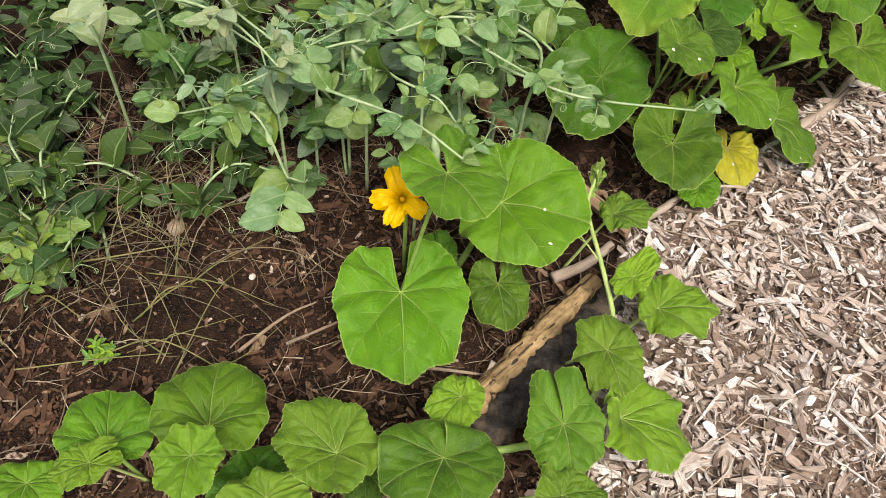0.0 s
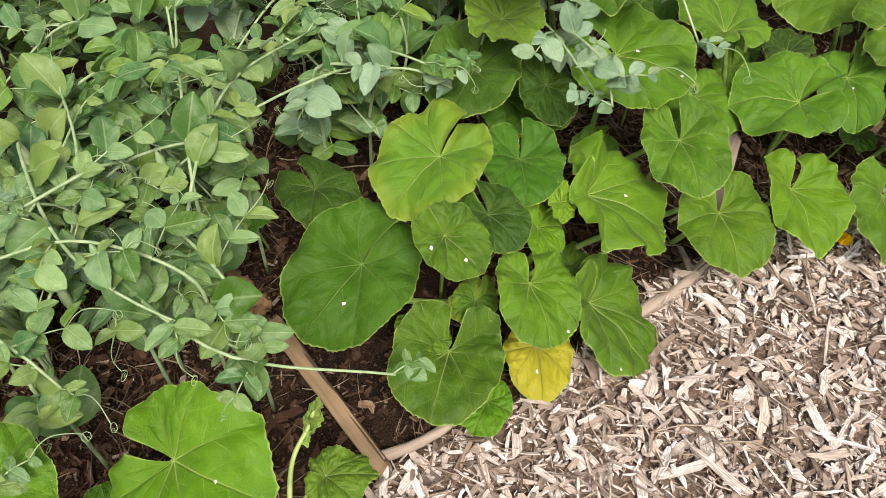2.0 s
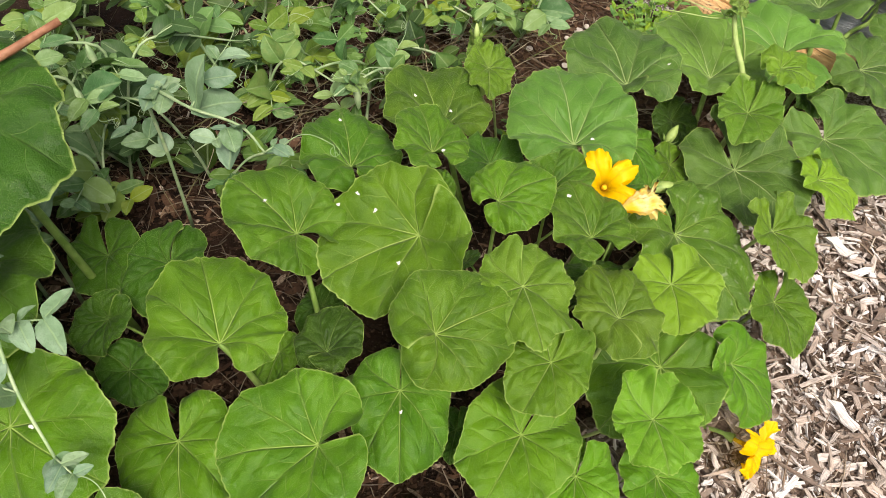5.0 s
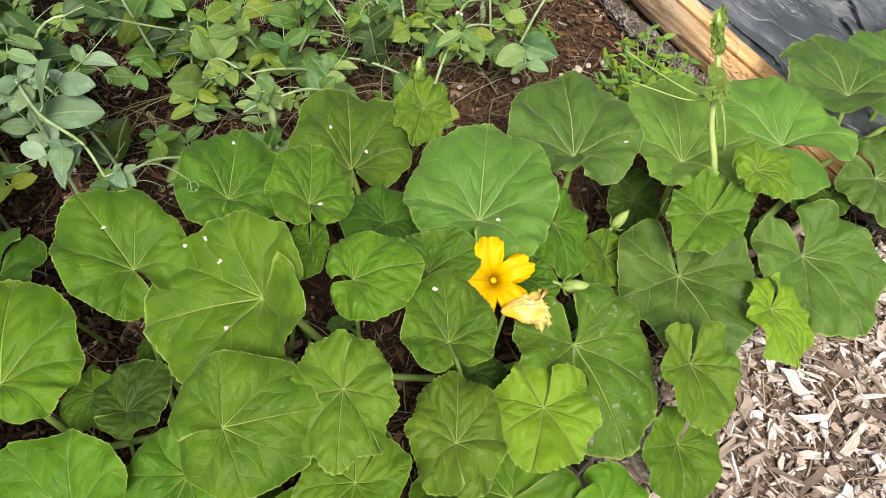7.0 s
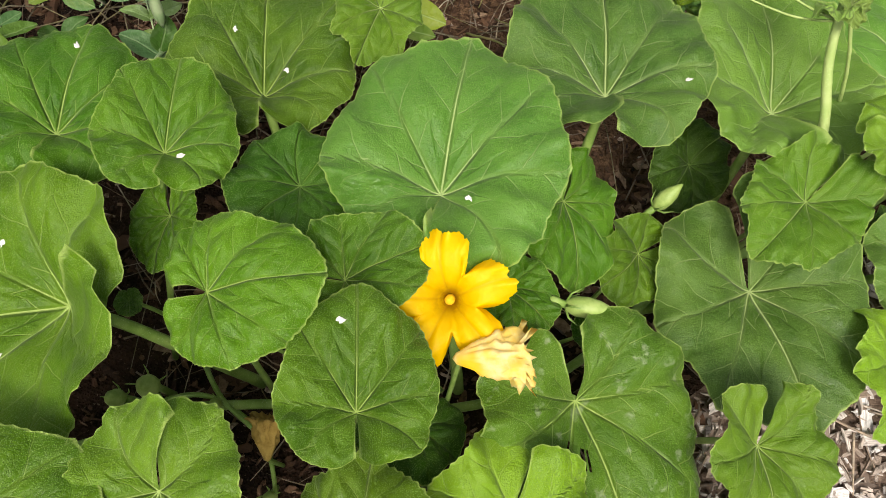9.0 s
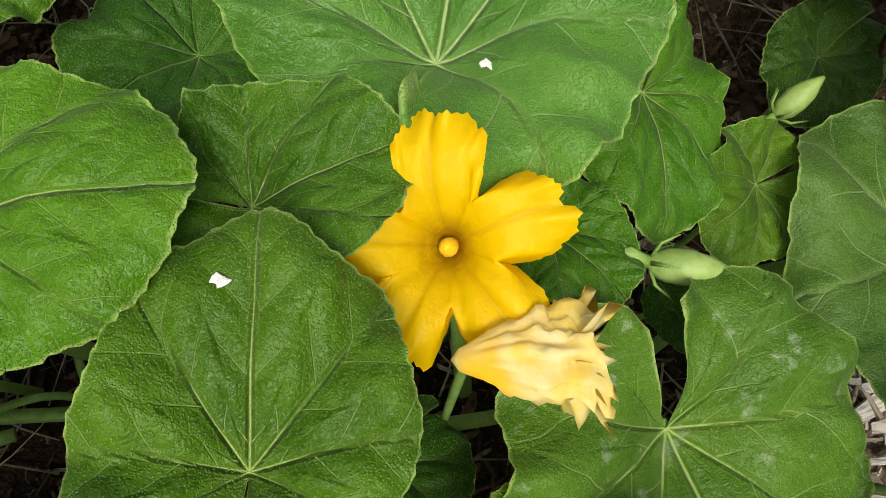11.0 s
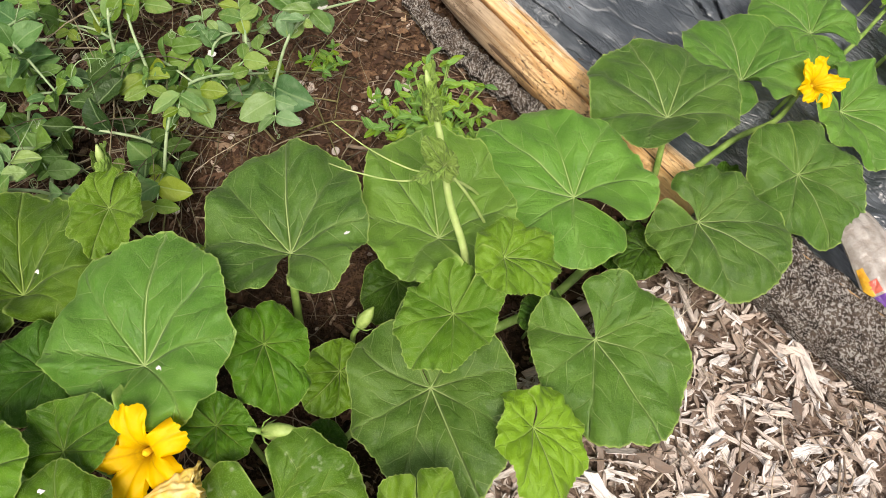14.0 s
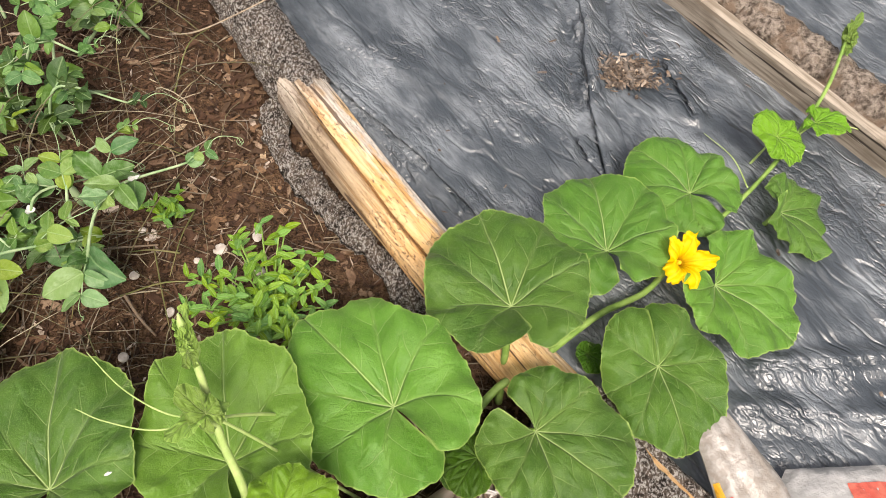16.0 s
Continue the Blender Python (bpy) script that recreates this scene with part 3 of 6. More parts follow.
strewn("soil_crumbs", wood_material("soil_crumb", ((0.0, (0.018, 0.010, 0.007)), (0.6, (0.06, 0.034, 0.021)), (0.93, (0.14, 0.078, 0.044)), (1.0, (0.46, 0.37, 0.29))), per="island", stain=(0.10, 0.052, 0.028)), "small dark soil crumbs and pale grit", "soil crumbs", scatter(17000, on_soil, lambda r: (r.uniform(0.003, 0.010), r.uniform(0.003, 0.008), r.uniform(0.002, 0.006)), 16, 0.5))
v, f = straws(3600, on_soil, 13, (0.02, 0.12), (0.0005, 0.0017))
solid("straw_litter", mesh_of("straw_litter", v, f, wood_material("straw", ((0, (0.08, 0.052, 0.03)), (0.6, (0.19, 0.135, 0.08)), (1, (0.46, 0.38, 0.26))), per="island")), "thin dry roots and straw on the soil", "straw", kind="stuff")


v, f = straws(2600, on_path, 14, (0.03, 0.12), (0.0006, 0.0022))
solid("bark_fibres", mesh_of("bark_fibres", v, f, wood_material("bark_fibre", ((0, (0.09, 0.06, 0.04)), (0.4, (0.24, 0.17, 0.115)), (0.8, (0.46, 0.37, 0.27)), (1, (0.62, 0.55, 0.46))), per="island")), "stringy bark fibres and thin twigs among the wood chips", "bark fibres", kind="stuff")


def leaf_fall(rng):
    x, y = rng.gauss(1.93, 0.10), rng.gauss(3.36, 0.16)
    return Vector((x, y, height(x, y) + 0.010 + 0.008 * rng.random()))


strewn("leaf_litter", wood_material("leaf_litter", ((0.0, (0.03, 0.018, 0.012)), (0.6, (0.09, 0.054, 0.032)), (0.92, (0.24, 0.14, 0.075)), (1.0, (0.5, 0.38, 0.25))), per="island", stain=(0.13, 0.068, 0.036)), "dry brown leaf scraps on soil beside the log", "leaf litter", scatter(300, leaf_fall, lambda r: (r.uniform(0.005, 0.034), r.uniform(0.003, 0.016), 0.001), 21, 0.5))


# ---- timber ----
def round_log(points, radii, material, sides, seed, rough=0.12, n=90, ragged=0.0):
    """A log with knobbly bark: a bent tube with uneven rings."""
    pts = bend(points, n)
    rr = np.interp(np.linspace(0, 1, n), np.linspace(0, 1, len(radii)), radii)
    v, f = tube(pts, list(rr), sides)
    out = []
    for i, p in enumerate(v):
        c = pts[i // sides]
        d = p - c
        k = 1 + rough * (noise.noise(p * 38 + Vector((seed, 0, 0))) + 0.6 * noise.noise(p * 90)) + 0.06 * noise.noise(p * 9)
        q = c + d * k
        late = max(0.0, (i // sides - n * 0.72) / (n * 0.28))
        if ragged and late:
            q += (pts[-1] - pts[-2]).normalized() * ragged * late * (noise.noise(Vector((math.cos(6.283 * (i % sides) / sides) * 2.2, math.sin(6.283 * (i % sides) / sides) * 2.2, seed))) * 1.6)
        out.append(q)
    return mesh_of("log", out, f, material)


LOG_DIR = Vector((0.696, -0.718, 0))
log_at = Vector((1.83, 3.595, 0.055))


def on_log(s, side=0.0, up=0.0):
    bow = min(0.055, 0.042 * ((s - 0.72) / 0.72) ** 2)
    return log_at + LOG_DIR * s + Vector((0.718, 0.696, 0)) * (side + bow) + Vector((0, 0, up))


def log_rings(s0, s1, step, sides, radius, material):
    """A log along LOG_DIR; radius(s, angle) in metres, the angle from the top towards the sheet."""
    n = int((s1 - s0) / step) + 1
    verts, faces = [], []
    for i in range(n):
        s = s0 + step * i
        for k in range(sides):
            a = 2 * math.pi * k / sides - math.pi
            r = radius(s, a)
            verts.append(on_log(s, r * math.sin(a), r * math.cos(a)))
    for i in range(n - 1):
        for k in range(sides):
            k2 = (k + 1) % sides
            faces.append((i * sides + k, i * sides + k2, (i + 1) * sides + k2, (i + 1) * sides + k))
    faces += [tuple(range(sides))[::-1], tuple((n - 1) * sides + k for k in range(sides))]
    return mesh_of("log", verts, faces, material)


def bare_radius(s, a):
    split = math.exp(-((a + 0.40 + 0.14 * noise.noise(Vector((s * 5, 0, 1))) + 0.03 * noise.noise(Vector((s * 24, 0, 1)))) / 0.034) ** 2) * min(1, max(0, (s - 0.2) * 9)) * min(1, max(0, (0.95 - s) * 5))
    return (0.055 + 0.003 * noise.noise(Vector((s * 6, math.sin(a) * 2, math.cos(a) * 2)))) * min(1.0, max(0.85, 0.90 + 0.1 * (s - 0.19) / 0.17)) - 0.030 * split + 0.0012 * noise.noise(Vector((s * 7, a * 9, 3)))


def bark_radius(s, a, cover, thick, rag=1.0):
    q = on_log(s, 0.06 * math.sin(a), 0.06 * math.cos(a))
    knob = noise.noise(q * 26) + 0.7 * noise.noise(q * 62) + 0.4 * noise.noise(q * 130)
    c = min(1.0, max(0.0, cover + rag * (0.020 * noise.noise(q * 30) + 0.008 * noise.noise(q * 90))) / 0.011)
    return 0.036 + c * (0.022 + thick + 0.0065 * knob)


def far_cover(s, a):
    """How far the bark still reaches past this spot of the far end."""
    return float(np.interp(a, (-3.14, -1.3, -0.9, -0.5, -0.3, 0.1, 0.9, 3.14), (0.26, 0.26, 0.25, 0.26, 0.285, 0.30, 0.30, 0.27))) - s


def near_cover(s, a):
    gap = abs(a - 0.62 - 0.10 * noise.noise(Vector((s * 4, 3, 0)))) * 0.06 - 0.0025 * max(0.0, 1.0 - abs(s - 1.38) / 0.22)
    return min(s - 1.07, gap + (0.011 if s > 1.62 else 0.0))


fallen = thing("fallen_log", on_log(0.6) - Vector((0, 0, 0.055)), "long half-peeled log with grey bark and orange bare wood", "log")
turn = Matrix.Rotation(math.atan2(LOG_DIR.y, LOG_DIR.x), 4, "Z")


def local(me, m):
    me.transform(m.inverted())
    return me


mid = Matrix.Translation(on_log(0.6)) @ turn
part("bare_wood", local(log_rings(-0.2, 2.2, 0.012, 360, bare_radius, PEELED), mid), fallen, mid, "peeled orange-yellow cracked wood")
part("bark_end", log_rings(-0.5, 0.42, 0.0045, 96, lambda s, a: bark_radius(s, a, far_cover(s, a), 0.003), BARK), fallen, None, "rough grey lichen-covered bark")
part("bark", log_rings(1.04, 2.2, 0.0055, 96, lambda s, a: bark_radius(s, a, near_cover(s, a), 0.008, 0.12), BARK), fallen, None, "rough grey bark with a split on top")

strip_path = [(1.965, 3.40, 0.03), (2.00, 3.30, 0.025), (2.07, 3.225, 0.02), (2.16, 3.145, 0.02), (2.26, 3.06, 0.022), (2.37, 2.955, 0.02)]


def bark_strip(path_pts, width, seed, curl=0.6, n=110, m=19):
    """A curled, knobbly strip of bark with ragged sides."""
    pts = bend(path_pts, n)
    verts, faces = [], []
    for layer in (0, 1):
        for i, p in enumerate(pts):
            d = (pts[min(i + 1, n - 1)] - pts[max(i - 1, 0)]).normalized()
            side = d.cross(Vector((0, 0, 1))).normalized()
            e = i / (n - 1) * 36
            w = width * (0.85 + 0.5 * noise.noise(Vector((e * 0.17, seed, 0))) + 0.3 * noise.noise(Vector((e * 0.7, seed, 4)))) * min(1, 0.45 + e / 3, 0.45 + (36 - e) / 3)
            for k in range(m):
                t = 2 * k / (m - 1) - 1
                q = p + side * t * w * (1 + 0.25 * abs(t) * noise.noise(p * 80 + Vector((0, 0, t * 3))))
                knob = 0.010 * noise.noise(q * 34) + 0.008 * noise.noise(q * 80) + 0.004 * noise.noise(q * 170)
                verts.append(q + Vector((0, 0, width * curl * (1 - t * t) - 0.012 * layer + knob)))
    o = n * m
    for i in range(n - 1):
        for k in range(m - 1):
            a = i * m + k
            faces.append((a, a + 1, a + m + 1, a + m))
            faces.append((o + a, o + a + m, o + a + m + 1, o + a + 1))
        for k in (0, m - 1):
            a = i * m + k
            faces.append((a, a + m, o + a + m, o + a))
    for i in (0, n - 1):
        for k in range(m - 1):
            a = i * m + k
            faces.append((a, o + a, o + a + 1, a + 1))
    return mesh_of("bark_strip", verts, faces, BARK)


solid("bark_strip", bark_strip(strip_path, 0.033, 4, 0.55), "loose strip of grey bark lying beside the log", "bark")


def board(name, a, b, width, thick, material, label, category, roll=0.0, seed=0, taper=0.0):
    """A length of sawn or split wood from a to b with worn edges."""
    a, b = Vector(a), Vector(b)
    m = Matrix.Translation((a + b) / 2) @ (b - a).to_track_quat("X", "Z").to_matrix().to_4x4() @ Matrix.Rotation(radians(roll), 4, "X")
    ln = (b - a).length
    n, ring = 24, ((-0.5, -0.42), (-0.42, -0.5), (0.42, -0.5), (0.5, -0.42), (0.5, 0.42), (0.42, 0.5), (0, 0.5), (-0.42, 0.5), (-0.5, 0.42))
    verts, faces = [], []
    for i in range(n):
        x = (i / (n - 1) - 0.5) * ln
        k = 1 - taper * i / (n - 1)
        for y, z in ring:
            j = 1 + 0.10 * noise.noise(Vector((x * 14 + seed, y * 2, z * 2)))
            xx = x + (0.02 * noise.noise(Vector((y * 5, z * 5, seed + i))) if i in (0, n - 1) else 0)
            verts.append((xx, y * width * k * j, z * thick * k * j))
    r = len(ring)
    for i in range(n - 1):
        for k in range(r):
            k2 = (k + 1) % r
            faces.append((i * r + k, i * r + k2, (i + 1) * r + k2, (i + 1) * r + k))
    faces += [tuple(range(r))[::-1], tuple((n - 1) * r + k for k in range(r))]
    return solid(name, mesh_of(name, verts, faces, material, False), label, category, m)


board("weathered_plank", (2.50, 4.094, 0.058), (3.65, 2.985, 0.058), 0.026, 0.088, PLANK, "weathered grey-brown plank standing on edge on black plastic", "plank", 6, 1)
solid("bark_slab", round_log([(2.57, 4.16, 0.03), (3.06, 3.68, 0.03), (3.72, 3.05, 0.03)], (0.062, 0.064, 0.06), BARK_BROWN, 44, 7, 0.22, 160), "brown bark-covered slab behind the plank", "log")

split = thing("split_log", (0.31, 0.75, 0.0), "short split log, tan on one side, charred black on the other", "log")
m0 = Matrix.Translation((0.31, 0.75, 0.03)) @ Matrix.Rotation(math.atan2(0.25, 0.26), 4, "Z")
part("wood", local(round_log([(0.14, 0.595, 0.030), (0.295, 0.765, 0.034), (0.42, 0.905, 0.03)], (0.026, 0.029, 0.020), SPLIT, 40, 5, 0.34), m0), split, m0, "split tan wood with long grain")
part("charred_side", round_log([(0.17, 0.555, 0.022), (0.325, 0.725, 0.026), (0.455, 0.875, 0.02)], (0.036, 0.040, 0.027), CHAR, 40, 6, 0.38), split, None, "charred black wood")
board("old_stick", (0.275, 1.325, 0.03), (0.515, 1.055, 0.02), 0.034, 0.020, STICK, "weathered brown stick lying on soil", "stick", 10, 3, 0.1)
def dry_branch(a, b_, r, seed, label):
    a, b_ = Vector(a), Vector(b_)
    m = Matrix.Translation((a + b_) / 2) @ (b_ - a).to_track_quat("X", "Z").to_matrix().to_4x4()
    c = (a + b_) / 2 + (b_ - a).cross(Vector((0, 0, 1))) * 0.06
    solid("dry_branch", local(round_log([a, c, b_], (r, r * 0.9, r * 0.75), GREY_WOOD, 12, seed, 0.16, 30), m), label, "stick", m)


dry_branch((0.335, 0.92, 0.014), (0.475, 1.015, 0.016), 0.013, 4, "short dry grey branch at the path edge")
dry_branch((0.475, 1.06, 0.012), (0.66, 1.165, 0.014), 0.011, 5, "dry grey branch at the path edge")
dry_branch((0.99, 1.40, 0.014), (1.22, 1.62, 0.016), 0.015, 6, "dry grey branch half under leaves")
dry_branch((2.33, 2.60, 0.014), (2.47, 2.72, 0.016), 0.013, 8, "dry grey branch under squash leaves")
board("flat_splinter", (0.175, 0.64, 0.03), (0.20, 0.70, 0.035), 0.022, 0.006, GREY_WOOD, "grey wood splinter beside the log", "splinter", 25, 9)
board("stake", (1.213, 1.70, -0.04), (1.205, 1.775, 0.18), 0.034, 0.030, GREY_WOOD, "short grey wooden stake stuck in the bed", "stake", 0, 7)


def twig(points, r, label="thin dry twig on the soil", name="twig", material=None):
    n = 6 + 4 * len(points)
    pts = bend(points, n)
    v, f = tube(pts, [r * (1 - 0.5 * i / (n - 1)) for i in range(n)], 7, 0.25, len(points))
    return solid(name, mesh_of(name, v, f, material or TWIG), label, "twig")


twig([(0.14, 1.645, 0.60), (0.163, 1.76, 0.60), (0.235, 1.90, 0.61), (0.44, 1.975, 0.635), (0.654, 2.012, 0.665), (0.774, 2.063, 0.67), (0.904, 2.125, 0.685), (1.0, 2.19, 0.71)], 0.0105, "red-brown branch leaning over the squash leaves", "leaning_branch", BRANCH)

# ---- black plastic ----
SIDE = Vector((0.718, 0.696, 0))


FOLDS = [(Vector(a), Vector(b), up) for a, b, up in (
    ((2.57, 3.98, 0), (2.603, 3.696, 0), 0.022), ((2.603, 3.696, 0), (2.62, 3.524, 0), 0.022), ((2.62, 3.524, 0), (2.68, 3.24, 0), 0.022), ((1.86, 3.66, 0), (2.098, 3.452, 0), 0.012), ((2.098, 3.452, 0), (2.43, 3.17, 0), 0.012),
    ((2.784, 3.622, 0), (2.844, 3.494, 0), 0.012), ((2.716, 3.62, 0), (2.68, 3.82, 0), 0.014), ((2.05, 3.62, 0), (2.5, 3.40, 0), 0.008),
    ((2.95, 2.95, 0), (3.5, 3.05, 0), 0.012), ((2.9, 2.86, 0), (3.5, 2.9, 0), 0.010))]


def plastic_sheet():
    us = np.concatenate([np.arange(-0.6, 1.9, 0.009), np.arange(1.9, 3.2, 0.1)])
    vs = np.concatenate([np.arange(0.035, 1.25, 0.009), np.arange(1.3, 3.2, 0.1)])
    o = Vector((1.83, 3.595, 0))
    verts = []
    for vv in vs:
        for uu in us:
            p = o + LOG_DIR * float(uu) + SIDE * float(vv)
            q = Vector((uu * 2.2, vv * 9, 3)) + Vector((noise.noise(p * 3), noise.noise(p * 3 + Vector((9, 0, 0))), 0)) * 1.2
            z = 0.026 + 0.008 * noise.noise(q) + 0.022 * max(0, 1 - vv / 0.07)
            z += 0.006 * max(0.0, 1 - abs(noise.noise(Vector((uu * 1.6, vv * 5, 8)))) * 9)
            for fa, fb, up in FOLDS:
                d = (fb - fa)
                t = max(0.0, min(1.0, (p - fa).dot(d) / d.dot(d)))
                gap = (p - fa - d * t).length + 0.006 * noise.noise(p * 14)
                if gap > 0.08:
                    continue
                over = d.x * (p - fa).y - d.y * (p - fa).x
                z += up * max(0.0, 1 - gap / 0.03) - (1.1 * up * max(0.0, 1 - gap / 0.013) if over < 0 else 0.0) - 0.4 * up * max(0.0, 1 - abs(gap - 0.04) / 0.02)
            verts.append((p.x, p.y, z))
    w = len(us)
    faces = [(j * w + i, j * w + i + 1, (j + 1) * w + i + 1, (j + 1) * w + i) for j in range(len(vs) - 1) for i in range(w - 1)]
    me = mesh_of("plastic_sheet", verts, faces, SHEET)
    return solid("plastic_sheet", local(me, turn), "wrinkled dusty black plastic ground sheet, sky sheen put into its colour", "plastic sheet", turn, kind="structure")


plastic_sheet()


def pleat(points, high, seed):
    """A tucked fold of the sheet: a low lip that hangs over its own hollow."""
    section = ((0.055, -0.006), (0.026, 0.006), (0.006, 0.017), (-0.004, 0.018), (-0.008, 0.015), (0.003, 0.011), (0.010, 0.004), (0.010, -0.02))
    pts = bend(points, 60)
    verts = []
    for i, p in enumerate(pts):
        d = (pts[min(i + 1, 59)] - pts[max(i - 1, 0)]).normalized()
        n = Vector((-d.y, d.x, 0))
        k = high * min(1, i / 8, (59 - i) / 8) * (1 + 0.35 * noise.noise(Vector((i * 0.2, seed, 0))))
        sway = 0.006 * noise.noise(Vector((i * 0.16, seed, 5)))
        verts += [p + n * (a * (0.6 + 0.4 * k) + sway) + Vector((0, 0, b * k + 0.030)) for a, b in section]
    m = len(section)
    faces = [(i * m + j, i * m + j + 1, (i + 1) * m + j + 1, (i + 1) * m + j) for i in range(59) for j in range(m - 1)]
    return part("fold", local(mesh_of("fold", verts, faces, SHEET), turn), cover, turn, "dark tucked fold")


cover = bpy.data.objects["plastic_sheet"]
pleat([(1.90, 3.625, 0), (2.098, 3.452, 0), (2.24, 3.345, 0), (2.382, 3.219, 0), (2.44, 3.16, 0)], 0.8, 1)
pleat([(2.585, 3.86, 0), (2.603, 3.696, 0), (2.62, 3.524, 0), (2.656, 3.343, 0), (2.68, 3.24, 0)], 1.1, 2)
pleat([(2.775, 3.64, 0), (2.80, 3.58, 0), (2.844, 3.494, 0)], 0.5, 3)
pleat([(2.60, 3.40, 0), (2.63, 3.34, 0), (2.67, 3.29, 0)], 0.5, 4)


def on_sheet(rng):
    """The hollow in the sheet where debris has gathered, and stray crumbs round it."""
    if rng.random() < 0.04:
        return Vector((rng.uniform(2.3, 3.2), rng.uniform(2.9, 3.7), 0.046))
    x, y = rng.gauss(2.70, 0.034), rng.gauss(3.575, 0.022)
    return Vector((x, y, 0.036 + 0.010 * rng.random()))


strewn("leaf_debris", wood_material("leaf_debris", ((0.0, (0.03, 0.02, 0.014)), (0.6, (0.085, 0.058, 0.04)), (0.9, (0.22, 0.155, 0.105)), (1.0, (0.55, 0.46, 0.36))), per="island"), "brown leaf and bark debris gathered on plastic", "debris", scatter(520, on_sheet, lambda r: (r.uniform(0.003, 0.02), r.uniform(0.002, 0.008), 0.001), 19, 0.22))


# ---- squash plants ----
VEINS = (0, 38, 76, 118)
SWING = (0, 6, 13, 22)
HUB = 0.13
OUT_A = (0, 12, 23, 40, 55, 75, 97, 120, 143, 163, 174, 180)
OUT_R = (0.985, 0.985, 0.965, 0.90, 0.83, 0.745, 0.69, 0.66, 0.655, 0.625, 0.50, 0.20)
RINGS = (0.07, 0.16, 0.27, 0.39, 0.51, 0.63, 0.74, 0.84, 0.92, 0.97, 1.0)


def leaf_blade(kind, length, width, rear, seed, rear_left=None):
    """A kidney-shaped squash leaf round the top of its stalk: toothed, waved, hollowed along the veins; its two rear lobes gape or lap over each other."""
    rng = random.Random(seed)
    young = kind in "yp"
    lob = 0.11 if young else 0.045
    shut = rng.uniform(0.972, 0.992) if kind in "voweh" else rng.choice((1.03, 1.05, 1.07, 1.10))
    cup = rng.uniform(-0.02, 0.20)
    rip = 0.065 if young else 0.045
    k1, k2, p1, p2 = rng.choice((4, 5, 6)), rng.choice((8, 9, 11)), rng.uniform(0, 6.3), rng.uniform(0, 6.3)
    k3 = rng.choice((15, 18, 21))
    dome, fold, off = rng.uniform(0.10, 0.25), rng.uniform(-0.02, 0.17), rng.uniform(0, 50)
    angles = list(range(-174, 175, 3))
    lap = rng.choice((-1, 1))
    ribs_right, ribs_left = ([q + rng.uniform(-6, 6) * (q > 0) for q in VEINS] for _ in (0, 1))
    verts, uv, rim = [(0.0, 0.0, -HUB * length)], [(0.0, 0.0)], [(0.0, 0.0)]
    for s in RINGS:
        for n, a in enumerate(angles):
            ribs = [q + k * s ** 1.5 for q, k in zip(ribs_right if a > 0 else ribs_left, SWING)]
            delta, turn_, rib = min((abs(abs(a) - q), abs(a) > q, i) for i, q in enumerate(ribs))
            r = np.interp(abs(a), OUT_A, OUT_R)
            grow = lob * (math.exp(-(delta / 11.5) ** 2) - 0.5) + 0.065 * noise.noise(Vector((a / 32 + off, seed * 0.37, 0))) + 0.022 * noise.noise(Vector((a / 9 + off, seed * 0.7, 3)))
            grow += (0.055 if young else 0.018) * (abs(math.sin(radians(a) * 4.5 + off)) ** 0.7 - 0.65)
            tooth = 0.011 * (1 if n % 2 else -1) * (2.0 if young else 1) * (0.6 + noise.noise(Vector((a * 0.3, seed, 8))))
            r = r * s * (1 + (grow * s + (tooth if s > 0.99 else 0)) * (1 if abs(a) < 168 else 0.3))
            t = radians(a * (1 + (shut - 1 if shut < 1 else (shut - 1) * s ** 0.6) * max(0, abs(a) - 60) / 114 - (0.10 * (1 - s) ** 2 if shut < 1 and abs(a) > 150 else 0.0)))
            t -= 0.16 * s * math.sin(t)
            x, y = r * math.sin(t), r * math.cos(t)
            z = 0.05 * s - dome * s * s * (0.6 + 0.4 * abs(math.cos(t)))
            z += 1.25 * rip * s ** 2.5 * (math.sin(k1 * t + p1) + 0.6 * math.sin(k2 * t + p2))
            z += fold * abs(x) * 0.5 + cup * s * s * (0.5 + 0.5 * min(1, abs(a) / 90))
            z += s * (max(0, abs(a) - 120) / 54) ** 1.5 * ((0.25 if a * lap > 0 else -0.03) if shut > 1 else 0.05)
            z += 0.036 * s * math.sin(radians(min(delta, 21) * 4.3)) * (0.5 if kind == "p" else 0.8)
            z += 0.035 * max(0.0, s - 0.7) / 0.3 * math.sin(k3 * t + p1 * 2) * (0.5 + noise.noise(Vector((t * 1.5 + off, 2, seed)))) * (1.2 if young else 0.8)
            z -= 0.05 * max(0.0, s - 0.84) / 0.16
            z -= HUB * math.exp(-(s / 0.27) ** 2)
            z += 0.085 * s * noise.noise(Vector((x * 3.2 + off, y * 3.2, 1))) + 0.034 * s * noise.noise(Vector((x * 8 + off, y * 8, 1)))
            if y < 0:
                y *= (rear if x > 0 or rear_left is None else rear_left) * (0.84 if shut < 1 else 1.0)
                z += 0.10 * s * s * min(1, -y * 2) * (1 if seed % 3 else -0.4)
            verts.append((x * length * width * 0.95, y * length, z * length))
            uv.append((r * math.cos(radians(delta)), r * math.sin(radians(delta)) + 0.0011 * rib))
            rim.append((max(s, 1 - (174 - abs(a)) / 116), (0.45 if turn_ else 0.0) + 0.17 * rib + 0.1 * (seed % 5)))
    m = len(angles)
    faces = [(0, 1 + i + 1, 1 + i) for i in range(m - 1)]
